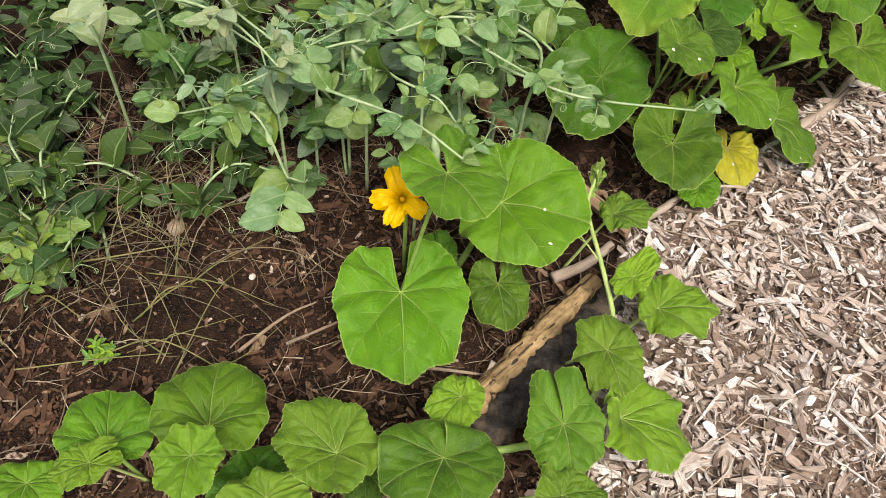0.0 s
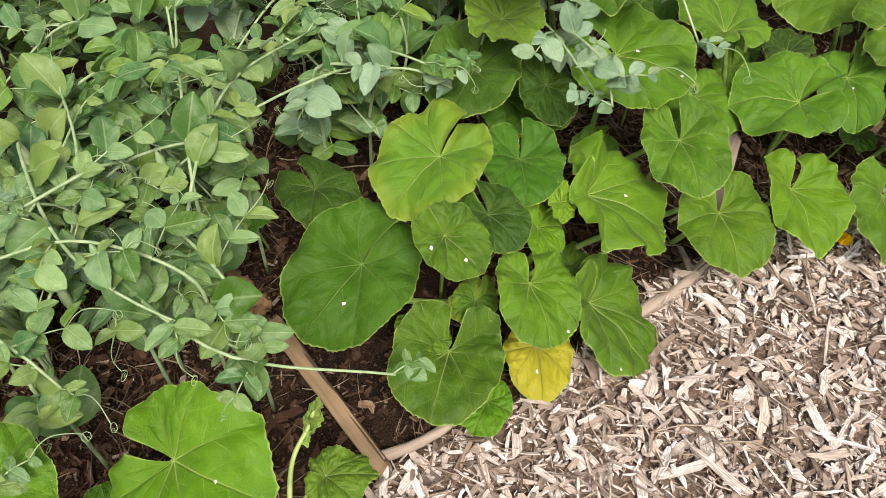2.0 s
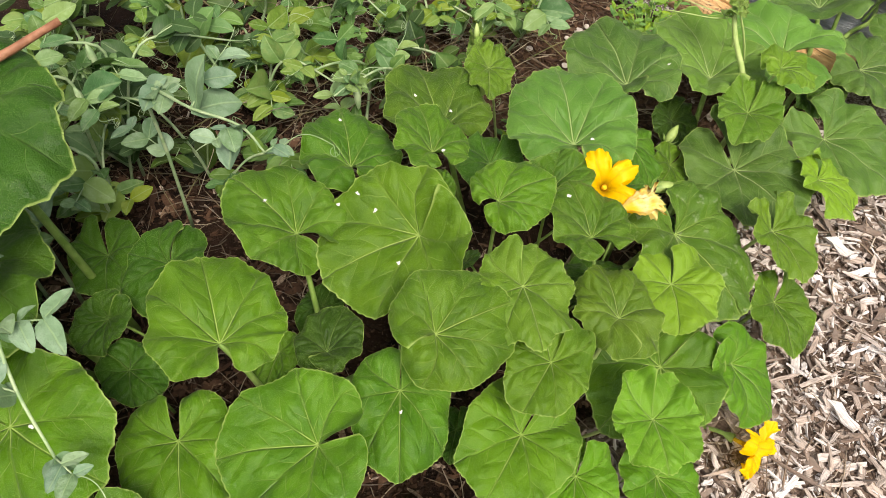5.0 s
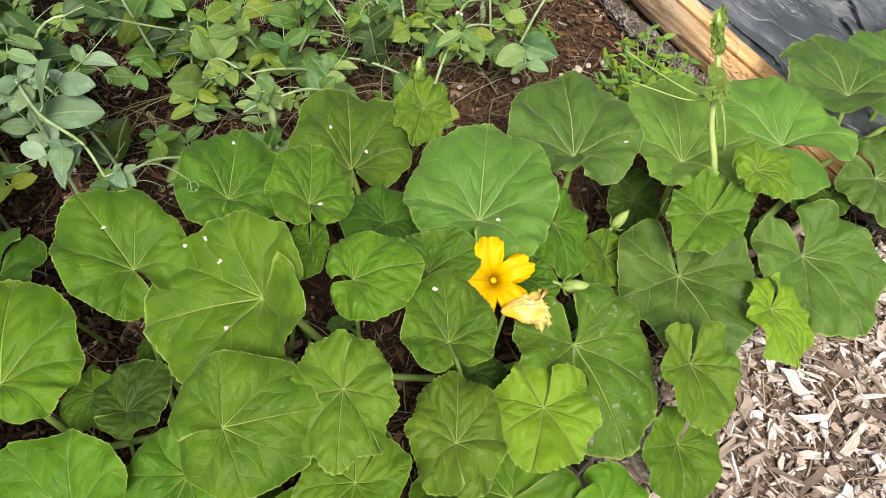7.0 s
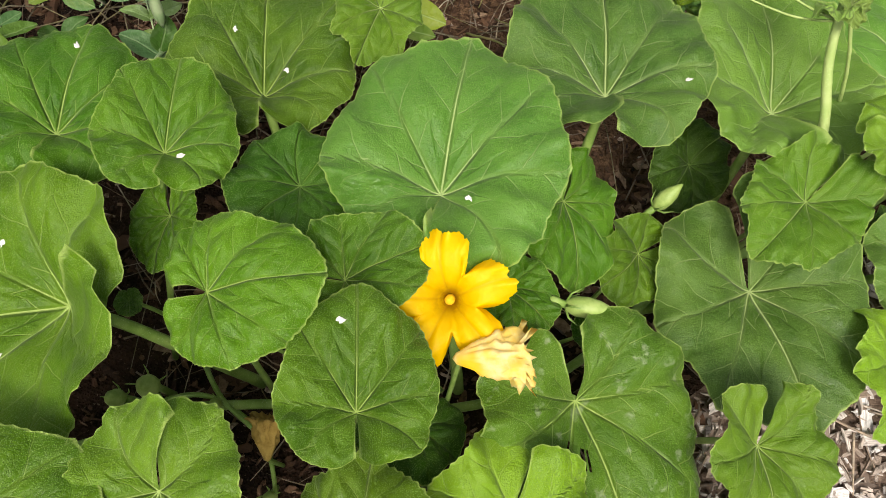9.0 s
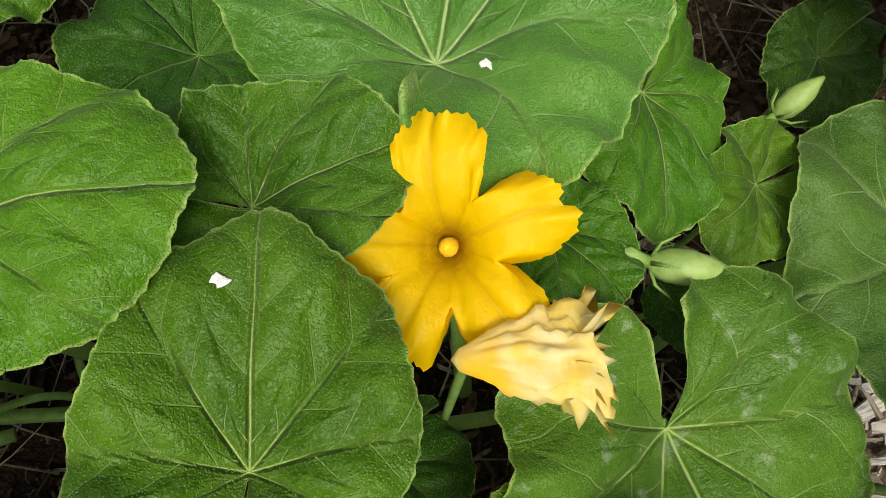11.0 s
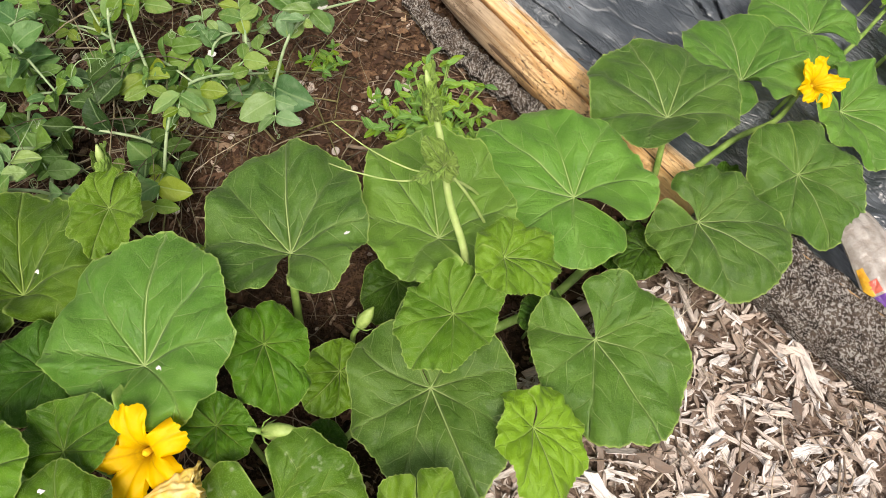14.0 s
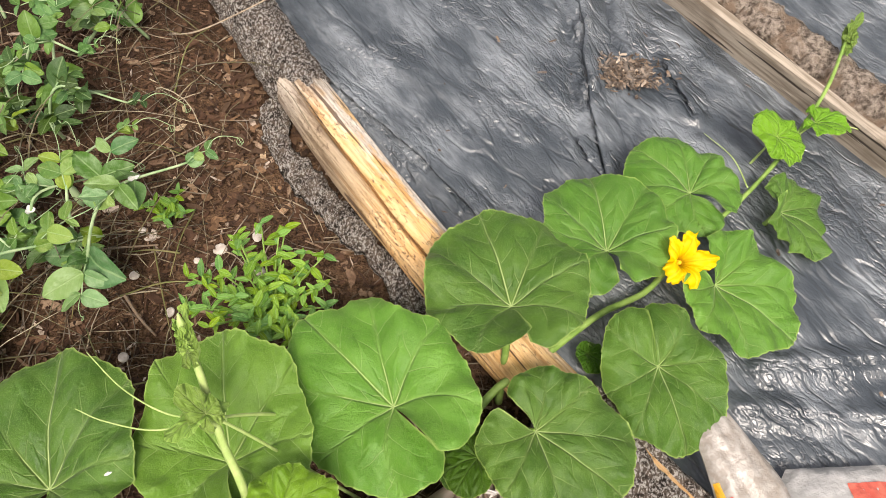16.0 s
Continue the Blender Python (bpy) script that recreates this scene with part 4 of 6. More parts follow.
    for j in range(len(RINGS) - 1):
        for i in range(m - 1):
            q = 1 + j * m + i
            if kind == "h" and 0.25 < RINGS[j] < 0.9 and 8 < angles[i] < 60 and noise.noise(Vector((i * 0.7, j * 1.3, 4.5))) > 0.42:
                continue
            faces.append((q, q + 1, q + m + 1, q + m))
    me = mesh_of("leaf", verts, faces, LEAF[{"v": "n", "w": "l", "e": "d"}.get(kind, kind)])
    add_uv(me, "vein", uv)
    add_uv(me, "rim", rim)
    return me


def white_speck(rng, r):
    n = 11
    v = [(0, 0, 0.0012)]
    for i in range(n):
        a, k = 6.283 * i / n, r * rng.uniform(0.45, 1.5)
        v.append((math.cos(a) * k * 1.4, math.sin(a) * k, rng.uniform(-0.0003, 0.0012)))
    return mesh_of("speck", v, [(0, 1 + i, 1 + (i + 1) % n) for i in range(n)], SPECK)


leaf_count = [0]


def leaf(plant, kind, x, y, z, yaw, pitch, roll, length, width=1.0, rear=1.0, specks=(), rear_left=None):
    """A leaf on its stalk; x, y, z: the top of the stalk, yaw: where the tip points."""
    leaf_count[0] += 1
    seed = leaf_count[0]
    rng = random.Random(seed * 7)
    m = Matrix.Translation((x, y, z)) @ Matrix.Rotation(radians(yaw), 4, "Z") @ Matrix.Rotation(radians(pitch), 4, "X") @ Matrix.Rotation(radians(roll), 4, "Y")
    ob = part("leaf", leaf_blade(kind, length, width, rear, seed, rear_left), plant, m, {"o": "yellowed dying leaf", "g": "leaf yellowing at its edge", "h": "large leaf eaten through by slugs", "y": "young pale crinkled leaf", "p": "pale crumpled leaf near the vine tip"}.get(kind, ""))
    for a, s in specks:
        j = min(range(len(RINGS)), key=lambda q: abs(RINGS[q] - min(s, 0.92)))
        p = ob.data.vertices[1 + j * 117 + round((a + 174) / 3)].co
        part("speck", white_speck(rng, 0.0027), ob, m @ Matrix.Translation(p + Vector((0, 0, 0.0012))) @ Matrix.Rotation(rng.uniform(0, 6), 4, "Z"), "white fleck")
    tip = m.to_3x3() @ Vector((0, 1, 0))
    tip.z = 0
    home = world_pose[plant.name].translation - Vector((x, y, z))
    home.z = 0
    away = (home.normalized() * 0.6 - tip.normalized() * 0.5) * z * rng.uniform(0.25, 0.5)
    top, foot = m @ Vector((0, 0, -HUB * length)), Vector((x + away.x, y + away.y, 0.0))
    r = max(0.0025, min(0.0068, length * 0.036))
    pts = bend([top - (m.to_3x3() @ Vector((0, 0, 0.002))), top.lerp(foot, 0.3) + Vector((0, 0, 0.06 * z)), top.lerp(foot, 0.7) + Vector((0, 0, 0.02 * z)), foot], 10)
    v, f = tube(pts, [r * (0.8 + 0.4 * i / 9) for i in range(10)], 8, 0.12, seed)
    me = mesh_of("petiole", v, f, PALE_STEM if kind in "yp" else STEM)
    me.transform(m.inverted())
    part("petiole", me, ob, m)
    return ob


def squash(at, label):
    return thing("squash_plant", at, label, "squash plant", "squash plants in the bed")


p1 = squash((0.0, 0.72, 0), "sprawling squash plant with pale leaves beside a split log")
p2 = squash((0.72, 1.50, 0), "squash plant with yellowing leaves at the chip path edge")
p3 = squash((1.25, 2.0, 0), "dense squash plant with tall broad green leaves")
p4 = squash((1.85, 2.30, 0), "squash plant with one open orange flower and broad leaves")
p5 = squash((2.45, 2.78, 0), "squash vine creeping over a log onto black plastic")
leaf(p1, "v", 0.011, 0.807, 0.135, -176, -4, 0, 0.189, 1.00, 0.95)
leaf(p1, "v", 0.198, 0.975, 0.206, -111, 8, 22, 0.179, 1.07, 0.79, ((0, 0.5), (34, 0.84)))
leaf(p1, "v", 0.076, 0.841, 0.440, -147, -2, 1, 0.113, 1.10, 1.36)
leaf(p1, "v", 0.202, 0.837, 0.120, -173, -10, -2, 0.100, 0.92, 1.01)
leaf(p1, "v", -0.456, 0.477, 0.140, 10, 1, 9, 0.103, 1.12, 0.75)
leaf(p1, "n", -0.298, 0.515, 0.151, 3, -3, 4, 0.128, 1.13, 0.65)
leaf(p1, "y", -0.300, 0.435, 0.220, 179, -2, -1, 0.074, 1.03, 0.89)
leaf(p1, "y", -0.081, 0.453, 0.200, 53, 2, -2, 0.109, 0.99, 1.08)
leaf(p1, "n", 0.086, 0.447, 0.220, 161, 9, 6, 0.113, 1.32, 0.75)
leaf(p1, "d", -0.226, 0.423, 0.100, -41, -4, 1, 0.088, 1.03, 1.35)
leaf(p1, "d", -0.039, 0.463, 0.100, -175, 4, 2, 0.065, 1.04, 1.07)
leaf(p1, "y", 0.116, 0.555, 0.200, 144, -6, 0, 0.073, 0.92, 0.76)
leaf(p1, "y", 0.285, 0.512, 0.200, -173, -7, 6, 0.091, 1.07, 1.67)
leaf(p1, "y", 0.406, 0.553, 0.150, -107, -14, -8, 0.134, 0.96, 0.62)
leaf(p1, "y", 0.383, 0.665, 0.180, -170, -4, 2, 0.089, 1.04, 1.24)
leaf(p1, "y", 0.516, 0.800, 0.114, -98, 10, 4, 0.112, 0.90, 0.58)
leaf(p1, "y", 0.455, 0.828, 0.170, 134, -14, -3, 0.051, 0.96, 2.05)
leaf(p1, "y", 0.436, 0.978, 0.181, -89, 10, 0, 0.080, 0.87, 0.63)
leaf(p1, "y", 0.276, 0.402, 0.180, -112, 4, -5, 0.078, 0.81, 0.89)
leaf(p1, "y", -0.180, 0.380, 0.199, 102, 6, 2, 0.074, 0.84, 1.52)
leaf(p1, "n", -0.568, 0.418, 0.130, -176, 6, -7, 0.074, 1.29, 0.80)
leaf(p1, "y", -0.465, 0.437, 0.170, 121, 7, -3, 0.057, 0.93, 1.46)
leaf(p1, "d", 0.083, 0.932, 0.082, -168, -7, -3, 0.062, 0.95, 1.02)
leaf(p2, "d", 0.454, 1.360, 0.213, 148, -12, -13, 0.178, 0.95, 1.00, ((-17, 0.5),))
leaf(p2, "v", 0.622, 1.242, 0.130, 169, -4, -1, 0.151, 1.01, 0.99)
leaf(p2, "o", 0.792, 1.303, 0.057, -174, -10, 1, 0.115, 0.86, 0.61, ((9, 0.51),))
leaf(p2, "v", 0.761, 1.340, 0.220, -165, -10, -11, 0.133, 0.89, 0.84, ((-30, 0.9),))
leaf(p2, "n", 0.904, 1.387, 0.100, -135, -25, -20, 0.182, 0.91, 0.71, ((42, 0.9),))
leaf(p2, "n", 0.599, 1.362, 0.310, -132, -14, 6, 0.096, 0.98, 0.94, ((10, 0.63), (88, 0.63)))
leaf(p2, "g", 0.578, 1.537, 0.325, 147, -10, -1, 0.153, 0.99, 1.03)
leaf(p2, "d", 0.673, 1.424, 0.300, -139, -3, 2, 0.091, 1.00, 0.99)
leaf(p2, "d", 0.731, 1.567, 0.297, -174, -1, -2, 0.114, 1.05, 0.98)
leaf(p2, "n", 0.875, 1.530, 0.260, -97, -26, -4, 0.189, 1.04, 0.57, ((-15, 0.39),))
leaf(p2, "v", 1.155, 1.580, 0.169, -171, -5, 0, 0.150, 0.97, 1.01)
leaf(p2, "v", 1.041, 1.643, 0.300, -166, -9, 10, 0.134, 0.93, 1.15)
leaf(p2, "v", 1.327, 1.661, 0.165, -173, -11, -11, 0.164, 0.90, 0.91)
leaf(p2, "v", 1.530, 1.672, 0.150, 173, -12, -10, 0.153, 0.91, 0.84)
leaf(p2, "n", 0.774, 1.462, 0.220, -156, -13, -3, 0.069, 0.89, 1.04)
leaf(p2, "g", 0.666, 1.344, 0.140, 166, -1, -6, 0.064, 1.02, 1.37)
leaf(p2, "n", 0.698, 1.182, 0.050, 160, -2, -1, 0.072, 1.04, 1.01)
leaf(p2, "y", 0.806, 1.474, 0.280, -167, -15, -3, 0.041, 0.89, 1.69)
leaf(p2, "d", 0.347, 1.509, 0.240, -141, 6, 1, 0.105, 1.06, 1.38)
leaf(p2, "d", 0.206, 1.489, 0.180, -153, 10, -2, 0.075, 1.04, 1.03)
leaf(p2, "d", 0.853, 1.453, 0.121, 174, 23, -3, 0.054, 1.11, 1.50)
leaf(p2, "n", 0.574, 1.265, 0.130, -108, -4, -1, 0.054, 0.93, 1.75)
leaf(p2, "g", 0.648, 1.339, 0.121, -140, 2, -4, 0.047, 1.12, 1.11)
leaf(p3, "e", 0.713, 1.834, 0.660, -173, -10, 7, 0.171, 0.95, 0.98)
leaf(p3, "e", 0.863, 2.084, 0.660, -153, -2, 15, 0.203, 1.01, 1.16)
leaf(p3, "d", 0.840, 1.972, 0.470, -162, 5, 8, 0.170, 1.03, 1.09)
leaf(p3, "y", 0.678, 1.789, 0.440, -152, 3, 7, 0.094, 1.14, 1.57)
leaf(p3, "d", 0.635, 1.750, 0.350, 164, -5, -2, 0.140, 1.02, 1.23)
leaf(p3, "d", 0.780, 1.734, 0.330, -161, -18, 1, 0.093, 0.95, 1.73)
leaf(p3, "n", 0.908, 1.786, 0.380, -120, 3, 16, 0.164, 1.02, 0.92, ((69, 0.27), (-24, 0.27), (-4, 0.84)))
leaf(p3, "v", 1.106, 1.809, 0.265, -169, -5, -1, 0.132, 0.99, 1.17)
leaf(p3, "n", 1.313, 1.790, 0.290, 96, -4, -7, 0.147, 1.11, 0.88)
leaf(p3, "v", 1.168, 1.931, 0.345, 17, 7, 8, 0.156, 0.99, 0.82)
leaf(p3, "n", 1.268, 2.143, 0.330, 54, 16, 2, 0.143, 0.96, 0.83, ((0, 0.5),))
leaf(p3, "n", 1.351, 2.319, 0.302, 10, 3, 10, 0.143, 0.97, 0.69, ((-2, 0.74),))
leaf(p3, "n", 1.498, 2.300, 0.360, 13, 6, 12, 0.106, 0.98, 0.74, ((113, 0.27),))
leaf(p3, "n", 1.487, 1.916, 0.386, -67, 4, 17, 0.128, 1.09, 0.78)
leaf(p3, "y", 1.624, 2.003, 0.385, -170, -3, 3, 0.106, 1.03, 1.08)
leaf(p3, "n", 1.435, 1.874, 0.290, 179, -10, -0, 0.137, 0.87, 0.80, ((-2, 0.27),))
leaf(p3, "d", 1.318, 1.946, 0.280, -20, 1, -10, 0.084, 0.99, 0.79)
leaf(p3, "y", 1.788, 1.981, 0.320, 9, 5, -1, 0.103, 0.99, 1.20)
leaf(p3, "n", 1.666, 1.899, 0.330, 147, -3, -4, 0.094, 1.03, 1.28)
leaf(p3, "n", 1.625, 1.817, 0.250, 148, 1, -6, 0.131, 1.05, 1.13)
leaf(p3, "n", 1.707, 1.758, 0.220, 164, -7, -3, 0.111, 0.91, 0.84)
leaf(p3, "y", 1.821, 1.823, 0.285, -176, -1, 4, 0.087, 1.14, 1.32)
leaf(p3, "n", 1.868, 1.783, 0.140, -174, -7, -16, 0.128, 0.89, 0.80)
leaf(p3, "n", 2.033, 1.968, 0.175, -134, -31, -10, 0.126, 0.98, 0.86)
leaf(p3, "n", 2.154, 2.105, 0.160, -173, -13, -13, 0.111, 0.92, 0.87)
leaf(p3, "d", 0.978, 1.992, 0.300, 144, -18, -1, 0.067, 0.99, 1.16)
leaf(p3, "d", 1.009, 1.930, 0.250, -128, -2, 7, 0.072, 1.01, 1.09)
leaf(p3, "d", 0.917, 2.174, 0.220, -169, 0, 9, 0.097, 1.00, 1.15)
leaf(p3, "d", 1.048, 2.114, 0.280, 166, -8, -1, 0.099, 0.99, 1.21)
leaf(p3, "y", 1.232, 1.985, 0.200, 163, -15, 7, 0.068, 0.89, 0.87)
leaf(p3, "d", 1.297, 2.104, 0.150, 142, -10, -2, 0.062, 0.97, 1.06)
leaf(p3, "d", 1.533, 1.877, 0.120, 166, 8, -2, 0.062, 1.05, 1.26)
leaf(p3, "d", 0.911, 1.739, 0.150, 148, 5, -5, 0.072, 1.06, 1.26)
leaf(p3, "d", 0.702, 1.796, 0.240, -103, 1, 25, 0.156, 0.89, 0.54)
leaf(p3, "n", 1.710, 1.807, 0.153, -48, 15, 23, 0.044, 0.77, 0.57)
leaf(p3, "n", 1.892, 1.957, 0.200, 132, 2, -7, 0.171, 1.00, 0.91)
leaf(p4, "n", 1.463, 2.131, 0.345, 113, -16, -7, 0.180, 1.09, 0.72, ((-40, 0.42), (53, 0.92), (58, 0.47), (65, 0.84)))
leaf(p4, "y", 1.626, 2.596, 0.290, 176, -7, -10, 0.079, 0.97, 1.24)
leaf(p4, "d", 1.612, 2.345, 0.280, 155, 11, -4, 0.090, 1.08, 1.17)
leaf(p4, "v", 1.596, 2.166, 0.388, -67, 11, 4, 0.103, 1.02, 0.71)
leaf(p4, "n", 1.502, 2.259, 0.300, -174, -14, 11, 0.061, 0.87, 1.05)
leaf(p4, "n", 1.698, 2.228, 0.340, -57, 13, 1, 0.090, 0.95, 0.66)
leaf(p4, "n", 1.753, 2.105, 0.370, 17, 9, 4, 0.108, 0.95, 0.69, ((-11, 0.75),))
leaf(p4, "l", 1.761, 2.347, 0.340, 5, 8, -5, 0.185, 1.00, 0.78, ((105, 0.27),), rear_left=0.55)
leaf(p4, "l", 1.909, 2.552, 0.303, 13, 1, -3, 0.186, 0.97, 0.73, ((92, 0.76),))
leaf(p4, "n", 1.898, 2.421, 0.260, -156, -14, -19, 0.104, 0.88, 0.84)
leaf(p4, "l", 2.122, 2.623, 0.260, 16, 6, 3, 0.184, 0.97, 0.81)
leaf(p4, "l", 2.327, 2.736, 0.235, 53, 1, -6, 0.194, 1.03, 1.02)
leaf(p4, "y", 2.157, 2.490, 0.280, 150, -1, -2, 0.098, 1.03, 1.14)
leaf(p4, "y", 2.221, 2.556, 0.340, -91, -9, 3, 0.083, 1.03, 0.88)
leaf(p4, "l", 2.131, 2.400, 0.210, -150, -2, 8, 0.167, 1.08, 1.16)
leaf(p4, "w", 2.374, 2.512, 0.187, -145, -3, 6, 0.174, 0.98, 1.01)
leaf(p4, "y", 2.289, 2.353, 0.230, -159, -10, -19, 0.108, 0.90, 0.84)
leaf(p4, "h", 1.956, 2.202, 0.255, -146, -13, -5, 0.189, 0.94, 0.93)
leaf(p4, "y", 2.142, 2.209, 0.250, -163, -6, -10, 0.110, 0.91, 0.94)
leaf(p4, "y", 1.910, 2.079, 0.270, 176, -2, 1, 0.101, 1.18, 1.11)
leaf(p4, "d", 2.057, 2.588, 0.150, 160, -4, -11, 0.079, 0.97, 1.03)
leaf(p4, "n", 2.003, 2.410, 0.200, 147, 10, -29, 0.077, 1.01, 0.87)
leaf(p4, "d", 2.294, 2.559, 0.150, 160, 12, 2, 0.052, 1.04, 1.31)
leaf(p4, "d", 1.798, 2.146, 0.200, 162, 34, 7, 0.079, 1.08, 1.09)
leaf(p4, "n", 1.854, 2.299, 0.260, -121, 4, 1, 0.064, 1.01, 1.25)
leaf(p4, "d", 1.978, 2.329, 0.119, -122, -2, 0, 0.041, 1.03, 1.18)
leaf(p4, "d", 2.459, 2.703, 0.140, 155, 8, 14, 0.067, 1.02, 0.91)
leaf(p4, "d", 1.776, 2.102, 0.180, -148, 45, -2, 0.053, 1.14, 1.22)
leaf(p4, "s", 1.470, 2.184, 0.220, -151, 1, -4, 0.019, 1.19, 1.14)
leaf(p4, "s", 1.567, 2.202, 0.150, 125, 3, 0, 0.028, 0.91, 1.79)
leaf(p5, "l", 2.486, 2.928, 0.220, 23, -3, 1, 0.176, 1.13, 0.88)
leaf(p5, "l", 2.647, 3.085, 0.150, 13, -2, -1, 0.155, 1.11, 0.90)
leaf(p5, "l", 2.803, 3.239, 0.125, 51, 4, -3, 0.137, 1.01, 1.02)
leaf(p5, "w", 2.851, 3.063, 0.110, -121, -11, -1, 0.158, 1.00, 0.90)
leaf(p5, "l", 2.737, 2.885, 0.140, -160, -6, 5, 0.148, 0.99, 1.16)
leaf(p5, "w", 2.542, 2.741, 0.184, -120, -3, 4, 0.162, 1.01, 0.96)
leaf(p5, "d", 2.440, 2.729, 0.100, 168, -3, -8, 0.077, 0.83, 0.69)
leaf(p5, "y", 2.976, 3.391, 0.117, -124, -19, 3, 0.065, 1.02, 1.58)
leaf(p5, "l", 2.991, 3.250, 0.080, -102, -25, -6, 0.126, 1.02, 0.61)
leaf(p5, "y", 3.047, 3.434, 0.123, -97, 8, -6, 0.066, 0.84, 0.60)
leaf(p5, "p", 2.118, 2.650, 0.395, 150, 38, 28, 0.060, 0.55, 0.80)
leaf(p5, "d", 2.635, 2.921, 0.060, -156, 4, -10, 0.041, 0.96, 0.74)
leaf(p5, "p", 2.128, 2.640, 0.415, 60, 48, -20, 0.050, 0.60, 0.73)
leaf(p4, "n", 1.524, 2.457, 0.262, 17, 5, 4, 0.170, 0.94, 0.61, ((51, 0.26), (-30, 0.5)))


def vine(plant, points, r0, r1, material=STEM, name="vine", label=""):
    pts = bend(points, 8 * len(points))
    n = len(pts)
    v, f = tube(pts, [r0 + (r1 - r0) * i / (n - 1) for i in range(n)], 9, 0.12, n)
    return part(name, mesh_of(name, v, f, material), plant, None, label)


vine(p5, [(2.10, 2.50, 0.02), (2.30, 2.62, 0.03), (2.434, 2.77, 0.055), (2.484, 2.834, 0.07), (2.536, 2.873, 0.09), (2.645, 2.985, 0.075), (2.74, 3.058, 0.06), (2.82, 3.18, 0.05), (2.895, 3.25, 0.05), (2.99, 3.37, 0.07), (3.08, 3.52, 0.10), (3.13, 3.65, 0.12)], 0.0085, 0.0035)
vine(p5, [(2.21, 2.44, 0.06), (2.175, 2.508, 0.2), (2.164, 2.575, 0.28), (2.134, 2.629, 0.35), (2.115, 2.68, 0.43), (2.097, 2.716, 0.47)], 0.0075, 0.004, PALE_STEM, "vine", "pale upright vine tip")
vine(p1, [(0.33, 0.55, 0.03), (0.41, 0.68, 0.09), (0.419, 0.766, 0.12), (0.402, 0.863, 0.15), (0.383, 0.988, 0.17), (0.405, 1.06, 0.185)], 0.0065, 0.0035, PALE_STEM, "vine", "pale vine tip")
vine(p1, [(-0.3, 0.45, 0.02), (0.0, 0.50, 0.03), (0.2, 0.52, 0.05), (0.33, 0.55, 0.04)], 0.008, 0.007)
vine(p4, [(1.45, 2.10, 0.03), (1.62, 2.15, 0.06), (1.78, 2.18, 0.07), (1.95, 2.28, 0.06), (2.1, 2.5, 0.03)], 0.0062, 0.006)
vine(p3, [(1.76, 1.80, 0.12), (1.794, 1.743, 0.12), (1.82, 1.679, 0.085), (1.867, 1.622, 0.055), (1.893, 1.569, 0.045), (1.908, 1.53, 0.05)], 0.0055, 0.0030, PALE_STEM, "vine", "pale vine tip creeping onto the chips")
leaf(p3, "y", 1.962, 1.655, 0.075, -100, -6, 4, 0.060, 0.95, 0.80)
vine(p3, [(0.9, 1.75, 0.02), (1.15, 1.9, 0.05), (1.35, 2.0, 0.06), (1.5, 2.1, 0.04)], 0.0065, 0.006)
vine(p2, [(0.45, 1.4, 0.02), (0.68, 1.40, 0.05), (0.9, 1.55, 0.06), (1.2, 1.72, 0.03)], 0.0065, 0.006)


def growing_tip(plant, at, along, size, seed):
    """The growing end of a vine: folded small leaves round a bud."""
    rng = random.Random(seed)
    d = Vector(along).normalized()
    for k in range(4):
        a = k * 2.4
        side = Matrix.Rotation(a, 3, d) @ d.orthogonal().normalized()
        y = (d * rng.uniform(0.9, 1.4) + side * 0.5).normalized()
        x = y.cross(side).normalized()
        m = Matrix.Translation(Vector(at) - d * size * 0.35 * k) @ Matrix((x, y, x.cross(y))).transposed().to_4x4()
        part("tip_leaf", leaf_blade("p", size * rng.uniform(1.0, 1.7), 0.5, 0.8, seed * 10 + k), plant, m, "folded pale young leaf")
    v, f = tube([Vector(at), Vector(at) + d * size * 0.5, Vector(at) + d * size], [size * 0.16, size * 0.2, size * 0.05], 8, 0.2, seed)
    part("tip_bud", mesh_of("tip_bud", v, f, PALE_STEM), plant, None, "pale fuzzy tip bud")


def tendril(plant, points, r=0.0016):
    pts = bend(points, 30)
    v, f = tube(pts, [r * (1 - 0.6 * i / 29) for i in range(30)], 6)
    part("tendril", mesh_of("tendril", v, f, PALE_STEM), plant)


growing_tip(p5, (2.097, 2.716, 0.48), (-0.2, 0.5, 0.6), 0.025, 1)
growing_tip(p5, (3.14, 3.67, 0.125), (0.2, 0.9, 0.3), 0.030, 2)
growing_tip(p1, (0.405, 1.065, 0.19), (0.1, 0.8, 0.5), 0.026, 3)
growing_tip(p3, (1.910, 1.522, 0.05), (0.2, -0.9, 0.35), 0.022, 5)
growing_tip(p4, (1.60, 2.66, 0.30), (0.0, 0.4, 0.9), 0.034, 4)
tendril(p5, [(2.128, 2.65, 0.38), (2.08, 2.64, 0.40), (2.02, 2.66, 0.41), (1.96, 2.70, 0.41)])
tendril(p5, [(2.128, 2.65, 0.38), (2.07, 2.62, 0.40), (2.01, 2.62, 0.41), (1.97, 2.63, 0.41)])
tendril(p5, [(2.93, 3.30, 0.06), (2.90, 3.36, 0.07), (2.85, 3.42, 0.06)])
tendril(p5, [(3.05, 3.47, 0.09), (3.14, 3.45, 0.09), (3.25, 3.44, 0.07), (3.36, 3.46, 0.06)])
tendril(p1, [(0.40, 0.87, 0.15), (0.36, 0.92, 0.17), (0.35, 0.90, 0.19), (0.37, 0.88, 0.19)])


